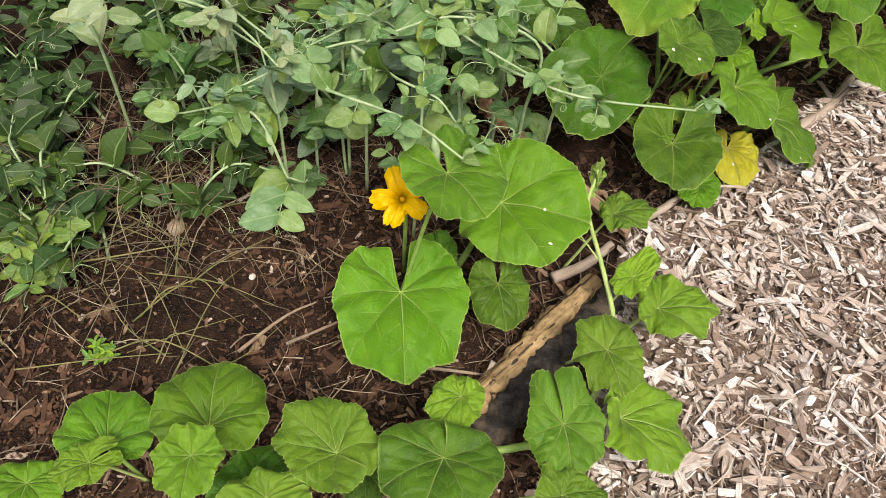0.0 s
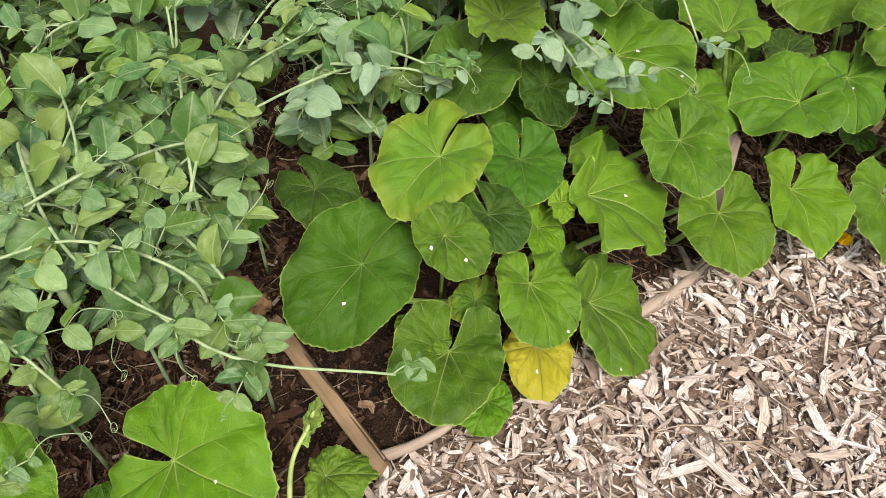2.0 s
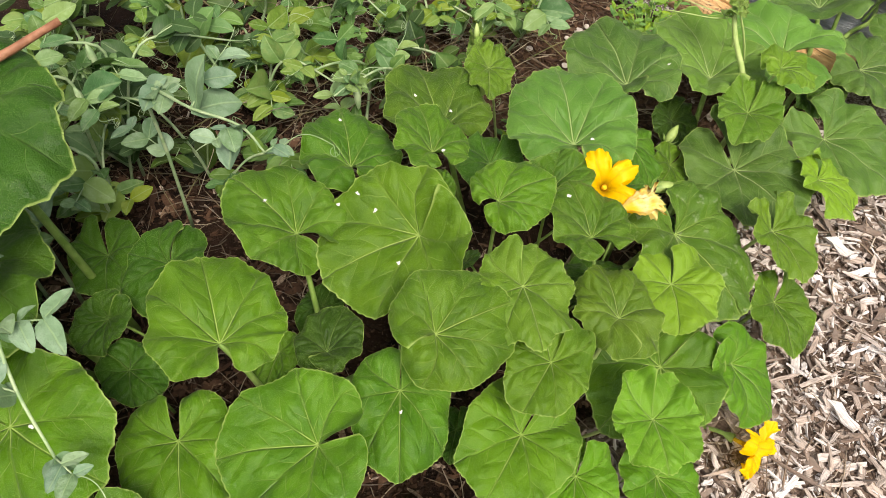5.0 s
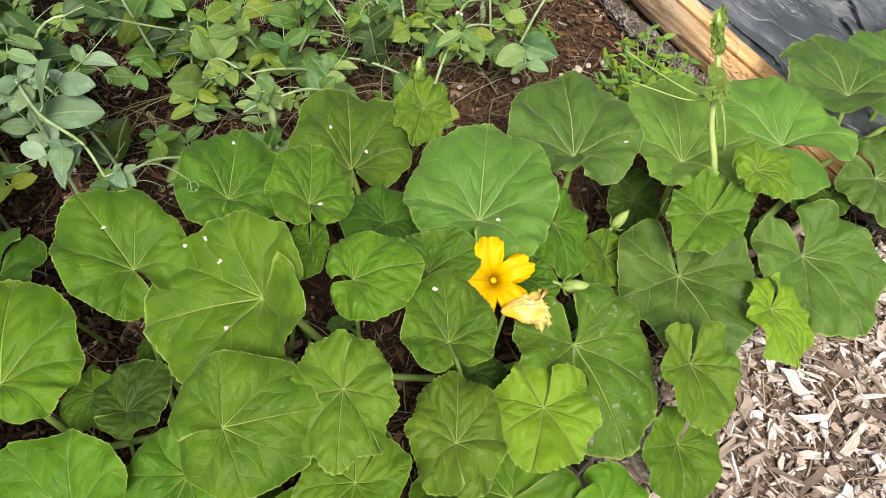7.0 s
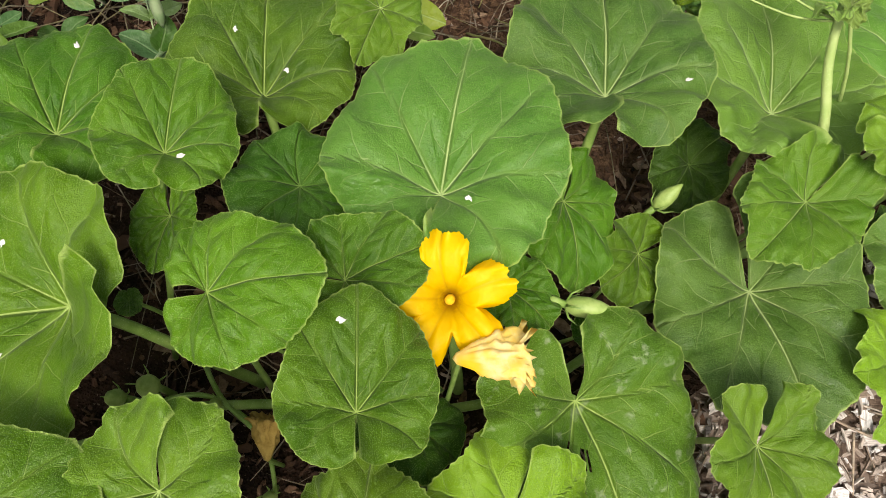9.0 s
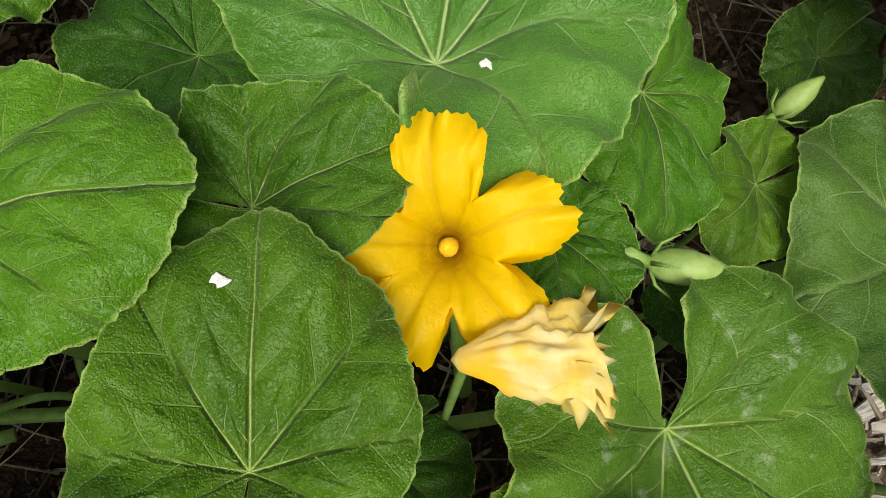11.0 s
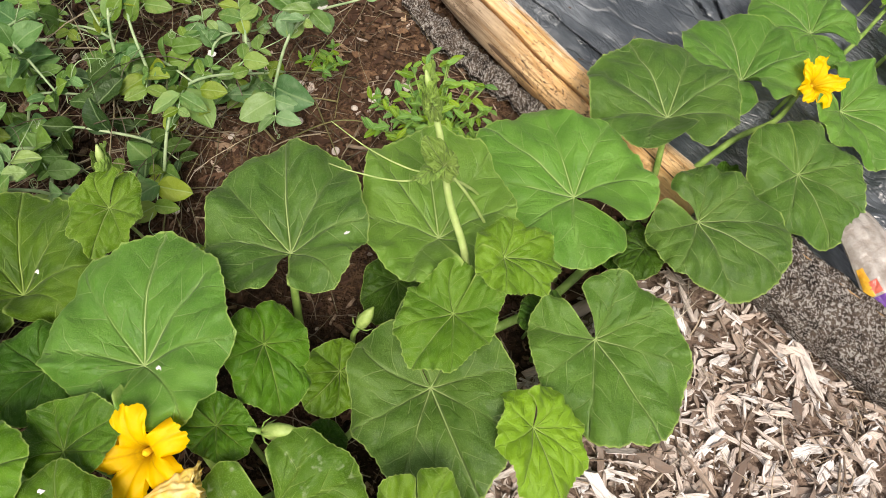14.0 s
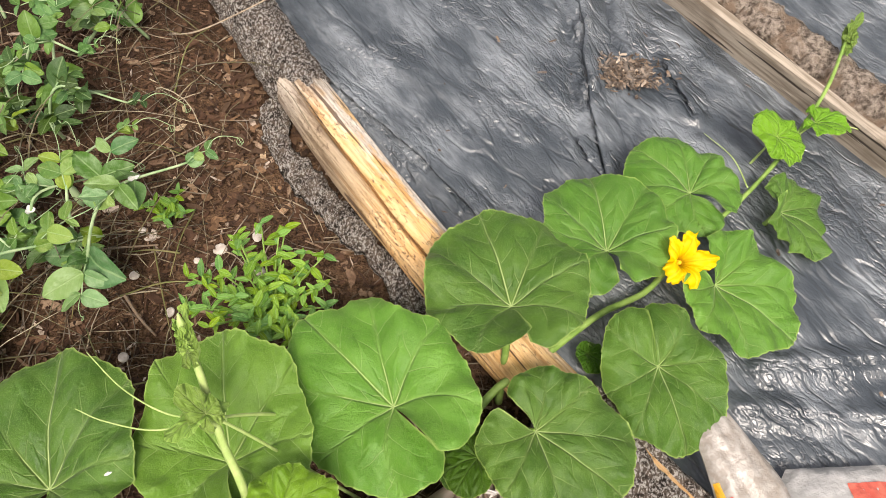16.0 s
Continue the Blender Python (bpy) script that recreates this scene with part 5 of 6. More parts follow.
def corolla(radius, seed, open_=1.0):
    """A squash flower: a ribbed bell that opens into five broad, frilled, twisting lobes. Looks along +z."""
    rng = random.Random(seed)
    rows = (0.0, 0.06, 0.13, 0.22, 0.32, 0.42, 0.52, 0.61, 0.69, 0.76, 0.82, 0.88, 0.93, 0.97, 1.0)
    na = 200
    lobes = [rng.uniform(0.92, 1.04) for _ in range(5)]
    tw = [rng.uniform(-0.28, 0.28) for _ in range(5)]
    lean = [rng.uniform(-0.9, 1.1) for _ in range(5)]
    verts, uv = [], []
    for s in rows:
        for k in range(na):
            a = 2 * math.pi * k / na
            i = int(k / na * 5) % 5
            c = abs(((k / na * 5) % 1) - 0.5) * 2
            cut = 1 - (0.16 + 0.26 * open_) * min(1, max(0, c - 0.42) / 0.54) ** 1.6 - 0.08 * min(1, c / 0.5) ** 2
            reach = (1 - (1 - cut) * min(1, max(0, (s - 0.3) / 0.5))) * lobes[i]
            late = max(0, s - 0.72) / 0.28
            frill = 1 + late * (0.11 * noise.noise(Vector((k * 0.26, seed, 0))) + 0.07 * noise.noise(Vector((k * 0.16, seed, 4)))) + (0.022 * (k % 2) if s > 0.99 else 0)
            r = radius * s * reach * frill * (0.35 + 0.65 * min(1, s * 1.5) * open_ + 0.2 * (1 - open_))
            z = radius * (0.95 * (1 - (1 - min(1, s / 0.75)) ** 2) * (1.25 - 0.45 * open_) - 0.25 * max(0, s - 0.62) * (1 + c))
            z += radius * 0.20 * s * s * noise.noise(Vector((math.cos(a) * 2.5, math.sin(a) * 2.5, s * 2 + seed)))
            z += radius * 0.24 * late * noise.noise(Vector((k * 0.13, seed, s * 2))) + radius * 0.07 * late * noise.noise(Vector((k * 0.40, seed, 9)))
            z += radius * 0.05 * s * math.cos(c * math.pi) - radius * (tw[i] + lean[i] * max(0, s - 0.8) * 2) * max(0, s - 0.7)
            z -= radius * 0.03 * s * math.exp(-(c / 0.10) ** 2)
            aa = a + tw[i] * max(0, s - 0.55)
            verts.append((r * math.cos(aa), r * math.sin(aa), z))
            uv.append((s, c * s * 0.5))
    faces = []
    for j in range(len(rows) - 1):
        for k in range(na):
            k2 = (k + 1) % na
            faces.append((j * na + k, j * na + k2, (j + 1) * na + k2, (j + 1) * na + k))
    return verts, faces, uv


def flower(plant, at, facing, radius, seed, open_=1.0, spin=0.0, material=None, label="open orange-yellow flower"):
    v, f, uv = corolla(radius, seed, open_)
    me = mesh_of("flower", v, f, material or PETAL)
    add_uv(me, "vein", uv)
    d = Vector(facing).normalized()
    m = Matrix.Translation(Vector(at) - d * radius * 0.6) @ d.to_track_quat("Z", "Y").to_matrix().to_4x4() @ Matrix.Rotation(radians(spin), 4, "Z")
    ob = part("flower", me, plant, m, label)
    if open_ > 0.7:
        v, f = tube([(0, 0, 0), (0, 0, radius * 0.25), (0, 0, radius * 0.42), (0, 0, radius * 0.5)], [radius * 0.05, radius * 0.065, radius * 0.075, radius * 0.03], 10)
        part("stamen", mesh_of("stamen", v, f, STAMEN), ob, m, "yellow stamen")
    base = m @ Vector((0, 0, 0))
    pts = bend([base - d * radius * 0.02, base - d * radius * 0.4, base - d * radius * 0.8 - Vector((0, 0, base.z * 0.25)), Vector((base.x - d.x * radius, base.y - d.y * radius, 0.0))], 9)
    v, f = tube(pts, [radius * 0.14, radius * 0.12] + [0.0042] * 7, 8)
    me = mesh_of("stalk", v, f, STEM)
    me.transform(m.inverted())
    part("stalk", me, ob, m)
    return ob


def closed_flower(plant, at, along, length, radius, seed, material, label, ragged=0.35):
    """A folded, pleated flower: closed, wilted or dried."""
    rng = random.Random(seed)
    d = Vector(along).normalized()
    m = Matrix.Translation(at) @ d.to_track_quat("Z", "Y").to_matrix().to_4x4()
    na, rows = 60, 18
    verts, faces, uv = [], [], []
    for j in range(rows + 1):
        s = j / rows
        prof = 0.30 + 0.75 * math.sin(min(1, s * 1.25) * 1.7) + 0.25 * max(0, s - 0.75) * 4 * ragged
        for k in range(na):
            a = 2 * math.pi * k / na
            pl = 1 + 0.16 * math.sin(5 * a + seed + 2 * s) * s + 0.10 * math.sin(13 * a + 4 * s) * s
            pl += ragged * s * (0.7 * noise.noise(Vector((math.cos(a) * 2.2, math.sin(a) * 2.2, s * 4.5 + seed))) + 0.35 * noise.noise(Vector((math.cos(a) * 6, math.sin(a) * 6, s * 12 + seed))))
            end = 1 + (0.16 * ragged * noise.noise(Vector((k * 0.7, seed, 2))) if j == rows else 0)
            r = radius * prof * pl
            verts.append((r * math.cos(a), r * math.sin(a) * 0.8, length * (s - 0.5) * end + 0.4 * radius * noise.noise(Vector((s * 3, a, seed))) * s))
            uv.append((s * 0.7 + 0.3, abs(math.sin(2.5 * a)) * 0.3))
    for j in range(rows):
        for k in range(na):
            k2 = (k + 1) % na
            faces.append((j * na + k, j * na + k2, (j + 1) * na + k2, (j + 1) * na + k))
    inner = len(verts)
    verts.append((0, 0, length * 0.22))
    faces += [(rows * na + k, rows * na + (k + 1) % na, inner) for k in range(na)]
    uv.append((1, 0.2))
    verts.append((0, 0, -length * 0.56))
    faces += [(k + 1 if k + 1 < na else 0, k, inner + 1) for k in range(na)]
    uv.append((0.25, 0.2))
    me = mesh_of("flower", verts, faces, material)
    add_uv(me, "vein", uv)
    ob = part("flower", me, plant, m, label)
    base = m @ Vector((0, 0, -length * 0.45))
    v, f = tube(bend([base - Vector((0, 0, 0.008)), base - Vector((0, 0, 0.022)), Vector((base.x, base.y + 0.01, 0.0))], 9), [0.0010, 0.0018] + [0.0028] * 7, 8)
    me = mesh_of("stalk", v, f, STEM)
    me.transform(m.inverted())
    part("stalk", me, ob, m)
    return ob


flower(p4, (1.800, 2.233, 0.337), (-0.06, -0.50, 0.86), 0.068, 3, 1.0, 13)
closed_flower(p4, (1.852, 2.192, 0.338), (0.92, 0.34, -0.12), 0.066, 0.018, 5, WILT, "wilted folded pale yellow flower", 1.5)
flower(p1, (0.004, 0.882, 0.305), (-0.12, -0.5, 0.85), 0.062, 6, 0.85, 12)
flower(p5, (2.772, 3.068, 0.155), (0.30, -0.25, 0.85), 0.060, 7, 0.72, 0)
flower(p3, (2.075, 1.85, 0.06), (0.60, -0.62, 0.35), 0.066, 8, 0.9, 0)
closed_flower(p3, (1.905, 1.665, 0.07), (-0.4, -0.3, 0.5), 0.04, 0.012, 9, PETAL, "half-closed orange flower")
flower(p3, (0.722, 1.745, 0.16), (-0.2, -0.5, 0.6), 0.045, 10, 0.6, 0)
closed_flower(p2, (1.462, 1.625, 0.05), (0.2, -0.6, 0.2), 0.045, 0.012, 12, PETAL, "half-closed orange flower")
closed_flower(p4, (1.642, 2.10, 0.13), (-0.25, 0.8, 0.5), 0.05, 0.013, 13, DRIED, "shrivelled brown flower", 1.3)
closed_flower(p2, (0.735, 1.47, 0.13), (0.1, 0.3, -0.8), 0.045, 0.010, 14, DRIED, "shrivelled orange-brown flower", 1.2)


def young_fruit(plant, at, along, length, radius, label="fuzzy pale green flower bud"):
    d = Vector(along).normalized()
    pts = [Vector(at) + d * length * (s - 0.5) for s in (0, 0.08, 0.22, 0.45, 0.68, 0.86, 1.0)]
    v, f = tube(pts, [radius * k for k in (0.25, 0.6, 0.92, 1.0, 0.8, 0.42, 0.12)], 12, 0.08, 3)
    ob = part("bud", mesh_of("bud", v, f, FRUIT), plant, None, label)
    for k in range(5):
        a = k * 1.257
        side = d.orthogonal().normalized()
        side = Matrix.Rotation(a, 3, d) @ side
        b = Vector(at) - d * length * 0.45
        v, f = tube([b + side * radius * 0.4, b + side * radius * 1.2 + d * 0.004, b + side * radius * 1.8 + d * 0.014], [0.0016, 0.0012, 0.0004], 5)
        part("sepal", mesh_of("sepal", v, f, STEM), ob)
    v, f = tube(bend([Vector(at) - d * length * 0.45, Vector(at) - d * length * 0.9 - Vector((0, 0, 0.01)), Vector((at[0] - d.x * 0.06, at[1] - d.y * 0.06, 0.0))], 8), [0.0045] * 8, 7)
    part("stalk", mesh_of("stalk", v, f, STEM), ob)


young_fruit(p4, (1.944, 2.300, 0.255), (0.95, 0.1, 0.1), 0.056, 0.0115)
young_fruit(p4, (2.022, 2.50, 0.19), (0.45, 0.5, 0.6), 0.046, 0.0105)
young_fruit(p4, (1.49, 2.12, 0.12), (0.1, -0.3, 0.9), 0.03, 0.014)
young_fruit(p3, (1.335, 2.03, 0.2), (0.1, -0.3, 0.9), 0.03, 0.013)
young_fruit(p4, (1.452, 2.10, 0.10), (-0.2, -0.3, 0.9), 0.034, 0.011)
young_fruit(p4, (1.565, 2.125, 0.10), (0.2, -0.3, 0.9), 0.022, 0.007)
young_fruit(p4, (1.655, 2.045, 0.06), (0.1, -0.3, 0.9), 0.024, 0.008)
vine(p4, [(1.43, 2.05, 0.02), (1.48, 2.11, 0.05), (1.54, 2.14, 0.05), (1.62, 2.12, 0.03)], 0.0040, 0.0030)
vine(p4, [(1.50, 2.20, 0.05), (1.56, 2.14, 0.07), (1.63, 2.10, 0.05), (1.67, 2.02, 0.02)], 0.0036, 0.0026)


# ---- pea plants ----
def pea_blade(name, length, width, fold, seed, material):
    """One pea leaflet: egg-shaped, lightly folded along its midrib."""
    rows, cols = 7, 4
    verts, uv, faces = [], [], []
    for i in range(rows + 1):
        s = i / rows
        w = width * (math.sin(math.pi * min(1, s ** 0.86 * 0.975 + 0.015))) ** 0.62 * 0.5
        for k in range(-cols, cols + 1):
            t = k / cols
            z = fold * abs(t) * w + 0.08 * length * math.sin(s * 3.1 + seed) - 0.10 * length * s * s
            z += 0.055 * length * noise.noise(Vector((s * 3.5, t * 2.2, seed * 3.1)))
            verts.append((t * w, s * length, z))
            uv.append((s, abs(t) * w / length))
    c = 2 * cols + 1
    for i in range(rows):
        for k in range(c - 1):
            a = i * c + k
            faces.append((a, a + 1, a + c + 1, a + c))
    me = mesh_of(name, verts, faces, material)
    add_uv(me, "vein", uv)
    return me


def blades(material):
    return ([pea_blade("leaflet", 1.0, w, f, i, material) for i, (w, f) in enumerate(((0.60, 0.28), (0.70, 0.10), (0.56, 0.42)))],
            [pea_blade("stipule", 1.0, w, f, 5 + i, material) for i, (w, f) in enumerate(((0.66, 0.25), (0.74, 0.36)))])


WHITE_PETALS = pea_blade("petal", 1.0, 0.9, 0.3, 3, SPECK)
PEA_SETS = {"blue": blades(PEA), "low": blades(PEA_GREEN), "old": blades(PEA_FAR), "dark": blades(PEA_SHADED), "pale": blades(PEA_PALE), "weed": blades(WEED), "bloom": blades(PEA_BLOOM)}


BLADE_UV = [(i / 7, abs(k / 4) * 0.3) for i in range(8) for k in range(-4, 5)]


def blade_pose(at, direction, normal, size):
    y = Vector(direction).normalized()
    z = (Vector(normal) - y * Vector(normal).dot(y))
    z = z.normalized() if z.length > 1e-4 else y.orthogonal().normalized()
    return Matrix.Translation(at) @ Matrix((y.cross(z), y, z)).transposed().to_4x4() @ Matrix.Scale(size, 4)


def place_blade(plant, me, at, direction, normal, size, name):
    return part(name, me, plant, blade_pose(at, direction, normal, size))


def curl(start, direction, length, rng):
    """A tendril that ends in a coil."""
    d = Vector(direction).normalized()
    side = d.orthogonal().normalized()
    pts = []
    for i in range(18):
        s = i / 17
        pts.append(Vector(start) + d * length * min(s, 0.7) + side * length * 0.12 * math.sin(s * 5) + (Vector((0, 0, -0.25 * length * s * s))))
    c = pts[-1]
    r = length * 0.09
    for i in range(14):
        a = i * 0.8
        k = r * (1 - i / 18)
        pts.append(c + d * k * math.sin(a) + side * k * (1 - math.cos(a)))
    return tube(pts, [0.0009 * (1 - 0.6 * i / len(pts)) for i in range(len(pts))], 4)


def pea_plant(at, heading, tall, kind, seed, bushy=1.0, droop=0.5, points=None, label=None, joined=False, size=1.0):
    rng = random.Random(seed)
    leaflets, stipules = PEA_SETS[kind]
    names = {"blue": "tangled pea plant with blue-green leaves and tendrils", "bloom": "pea plant with pale blue-green bloomy leaves", "low": "low pea plant with mid-green oval leaves", "old": "ageing pea plant with yellowing leaves", "pale": "withered pale pea shoot with straw-coloured leaves", "dark": "dark green undergrowth with small oval leaves, shade put into their colour"}
    plant = thing("pea_plant", at, label or names[kind], "pea plant", "pea plants")
    d = Vector((math.cos(heading), math.sin(heading), 0))
    if points is None:
        s = d.cross(Vector((0, 0, 1))) * rng.uniform(-0.10, 0.10)
        points = [at, Vector(at) + d * 0.10 * tall + Vector((0, 0, tall * 0.5)) + s, Vector(at) + d * 0.35 * tall + Vector((0, 0, tall * 0.95)), Vector(at) + d * tall * (0.75 + droop * 0.2) + Vector((0, 0, tall * (1.0 - 0.4 * droop))) - s]
    line = bend(points, 26)
    total = sum((line[i + 1] - line[i]).length for i in range(25))
    v, f = tube(line, [0.0040 - 0.0020 * i / 25 for i in range(26)], 6)
    part("stem", mesh_of("stem", v, f, PEA_STEM), plant)
    sv, sf = [], []
    jv, jf, ju = [], [], []

    def put_blade(me, at_, direction, normal, size, name):
        if not joined:
            return place_blade(plant, me, at_, direction, normal, size, name)
        m = blade_pose(at_, direction, normal, size)
        o = len(jv)
        jv.extend(m @ q.co for q in me.vertices)
        jf.extend(tuple(i + o for i in q.vertices) for q in me.polygons)
        ju.extend(BLADE_UV)

    nodes = max(5, int(total / 0.080 * bushy))
    for n in range(1, nodes + 1):
        k = min(24.99, 25 * n / nodes * 0.995)
        i = int(k)
        p = line[i].lerp(line[i + 1], k - i)
        along = (line[i + 1] - line[i]).normalized()
        small = size - size * 0.45 * max(0, n / nodes - 0.6) / 0.4
        a = n * 2.6 + rng.uniform(-0.7, 0.7)
        out = Vector((math.cos(a), math.sin(a), rng.uniform(0.05, 0.5))).normalized()
        for sgn in (-1, 1):
            w = (out + along.cross(out) * 0.9 * sgn + along * 0.5).normalized()
            up = (Vector((rng.uniform(-0.6, 0.6), rng.uniform(-0.9, 0.2), 1))).normalized()
            put_blade(rng.choice(stipules if rng.random() > 0.05 or kind != "blue" else PEA_SETS["old"][1]), p, w, up, rng.choice((0.75, 1.0, 1.0, 1.45)) * rng.uniform(0.046, 0.068) * small, "stipule")
        reach = rng.uniform(0.05, 0.10) * small
        pts = bend([p, p + out * reach * 0.5 + Vector((0, 0, 0.006)), p + out * reach], 5)
        vv, ff = tube(pts, [0.0014, 0.0013, 0.0012, 0.0011, 0.0010], 5)
        o = len(sv)
        sv += vv
        sf += [tuple(q + o for q in face) for face in ff]
        for j, s in enumerate((0.55, 1.0)):
            q = pts[2] if j == 0 else pts[4]
            for sgn in (-1, 1):
                w = (out * 0.55 + out.cross(Vector((0, 0, 1))) * sgn + Vector((0, 0, rng.uniform(-0.2, 0.25)))).normalized()
                up = Vector((rng.uniform(-0.6, 0.6), rng.uniform(-0.9, 0.2), 1))
                put_blade(rng.choice(leaflets), q, w, up, rng.choice((0.62, 0.85, 1.0, 1.15)) * rng.uniform(0.045, 0.066) * small * (1 - 0.15 * j), "leaflet")
        if rng.random() < 0.55:
            vv, ff = curl(pts[4], out + Vector((0, 0, rng.uniform(-0.2, 0.4))), rng.uniform(0.05, 0.13), rng)
            o = len(sv)
            sv += vv
            sf += [tuple(q + o for q in face) for face in ff]
    if joined:
        me = mesh_of("foliage", jv, jf, PEA_SETS[kind][0][0].materials[0])
        add_uv(me, "vein", ju)
        tagged(part("foliage", me, plant), kind="stuff")
    tagged(part("tendril_tangle", mesh_of("tendril_tangle", sv, sf, PEA_STEM), plant), kind="stuff")
    if rng.random() < 0.18 and kind == "blue" and not joined:
        k = line[rng.randint(12, 24)]
        for a in (0.3, 2.2, 4.3):
            place_blade(plant, WHITE_PETALS, k + Vector((0, 0, 0.004)), (math.cos(a), math.sin(a), 0.5), (0, -0.4, 1), 0.011, "petal")
    if rng.random() < 0.6 and kind == "blue":
        k = line[rng.randint(10, 22)]
        pv, pf = tube(bend([k, k + Vector((0.005, -0.006, -0.02)), k + Vector((0.008, -0.01, -0.045)), k + Vector((0.008, -0.012, -0.062))], 9), [0.001, 0.004, 0.0070, 0.0076, 0.0076, 0.0070, 0.0055, 0.003, 0.0008], 7)
        part("pod", mesh_of("pod", pv, pf, PEA_STEM), plant, None, "small pale green pod")
    return plant


def pea_zone(x0, x1, y0, y1, step, tall, kinds, seed, front=None, bushy=1.0, joined=False, size=1.0):
    rng = random.Random(seed)
    y = y0
    while y < y1:
        x = x0 + rng.uniform(0, step)
        while x < x1:
            px, py = x + rng.uniform(-0.4, 0.4) * step, y + rng.uniform(-0.4, 0.4) * step
            if front is None or py > np.interp(px, *front):
                pea_plant(Vector((px, py, -0.005)), rng.uniform(0, 6.283), rng.uniform(*tall), rng.choice(kinds), int(px * 1000) * 7 + int(py * 1000), bushy, rng.random(), None, None, joined, size)
            x += step
        y += step


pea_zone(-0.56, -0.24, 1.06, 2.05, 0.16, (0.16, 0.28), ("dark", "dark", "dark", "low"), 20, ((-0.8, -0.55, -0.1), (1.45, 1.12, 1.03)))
pea_zone(-0.24, 0.42, 1.06, 2.05, 0.165, (0.28, 0.44), ("blue", "blue", "bloom", "blue", "low"), 21, ((-0.8, -0.55, -0.1, 0.08, 0.16, 0.24, 0.32, 0.42), (1.45, 1.12, 1.03, 1.14, 1.30, 1.48, 1.70, 1.82)), 1.0, False, 1.22)
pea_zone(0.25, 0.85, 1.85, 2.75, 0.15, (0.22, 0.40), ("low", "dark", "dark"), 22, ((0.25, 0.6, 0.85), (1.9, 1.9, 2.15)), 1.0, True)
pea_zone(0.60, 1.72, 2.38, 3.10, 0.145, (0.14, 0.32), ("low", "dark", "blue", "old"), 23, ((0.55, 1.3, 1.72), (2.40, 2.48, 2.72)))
pea_zone(1.12, 1.74, 2.95, 3.75, 0.16, (0.10, 0.22), ("low", "old", "low", "blue", "dark"), 24, ((1.1, 1.75), (2.7, 3.0)), 1.0, False, 0.74)
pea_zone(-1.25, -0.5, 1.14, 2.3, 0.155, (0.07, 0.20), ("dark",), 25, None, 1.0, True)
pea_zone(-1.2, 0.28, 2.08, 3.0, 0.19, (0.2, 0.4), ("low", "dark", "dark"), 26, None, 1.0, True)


def long_shoots(count, x0, x1, y0, y1, z0, z1, seed):
    """Long pale pea stems that lean across the others."""
    rng = random.Random(seed)
    for k in range(count):
        a, ln = rng.uniform(0, 6.283), rng.uniform(0.28, 0.5)
        p = Vector((rng.uniform(x0, x1), rng.uniform(y0, y1), rng.uniform(z0, z1)))
        d = Vector((math.cos(a), math.sin(a), 0)) * ln * 0.5
        side = d.cross(Vector((0, 0, 1))) * rng.uniform(-0.3, 0.3)
        sprig([p - d, p + side + Vector((0, 0, 0.03)), p + d + Vector((0, 0, rng.uniform(-0.05, 0.03)))], seed * 100 + k, "blue", 0.3)


def sprig(points, seed, kind="blue", bushy=0.8):
    """A pea shoot that hangs over its neighbours."""
    foot = Vector((points[0][0], points[0][1], 0.0))
    pts = [foot, foot.lerp(Vector(points[0]), 0.6)] + [Vector(p) for p in points]
    pea_plant(foot, 0, 0.4, kind, seed, bushy, 0.5, pts, "long pea shoot trailing over the squash leaves")


sprig([(0.807, 2.197, 0.50), (0.91, 1.999, 0.55), (0.95, 1.858, 0.56), (0.986, 1.773, 0.53), (1.03, 1.704, 0.47)], 31, "bloom", 0.55)
sprig([(0.79, 1.80, 0.40), (0.84, 1.663, 0.47), (0.862, 1.612, 0.46), (0.876, 1.58, 0.42)], 32, "bloom")
sprig([(0.34, 1.668, 0.38), (0.456, 1.636, 0.42), (0.529, 1.637, 0.42), (0.594, 1.641, 0.38)], 33, "bloom")
sprig([(0.994, 2.391, 0.40), (1.097, 2.297, 0.45), (1.178, 2.26, 0.45), (1.217, 2.229, 0.42)], 34, "bloom", 0.6)
sprig([(-0.50, 1.30, 0.40), (-0.45, 1.22, 0.45), (-0.36, 1.15, 0.47), (-0.25, 1.086, 0.45)], 35, bushy=0.5)
sprig([(-0.242, 1.10, 0.40), (-0.123, 0.98, 0.46), (0.012, 0.91, 0.47), (0.10, 0.84, 0.46)], 36, bushy=0.4)
sprig([(-0.117, 1.197, 0.38), (-0.014, 1.066, 0.42), (0.059, 1.02, 0.42), (0.097, 1.0, 0.38)], 37)
sprig([(-0.098, 1.403, 0.42), (0.034, 1.211, 0.46), (0.153, 1.117, 0.45), (0.317, 1.08, 0.38)], 38)
sprig([(0.245, 1.968, 0.45), (0.314, 1.87, 0.50), (0.393, 1.812, 0.47), (0.424, 1.684, 0.42)], 39)
sprig([(0.70, 1.90, 0.38), (0.76, 1.80, 0.42), (0.812, 1.684, 0.43), (0.854, 1.598, 0.42)], 40, "bloom", 0.7)

for n, (x, y, t) in enumerate(((-0.79, 0.96, 0.12), (-0.70, 0.86, 0.10), (-0.60, 0.93, 0.11), (-0.74, 1.12, 0.2), (-0.86, 1.02, 0.15), (-0.80, 0.80, 0.08))):
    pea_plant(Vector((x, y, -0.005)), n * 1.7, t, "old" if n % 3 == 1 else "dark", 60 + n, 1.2)


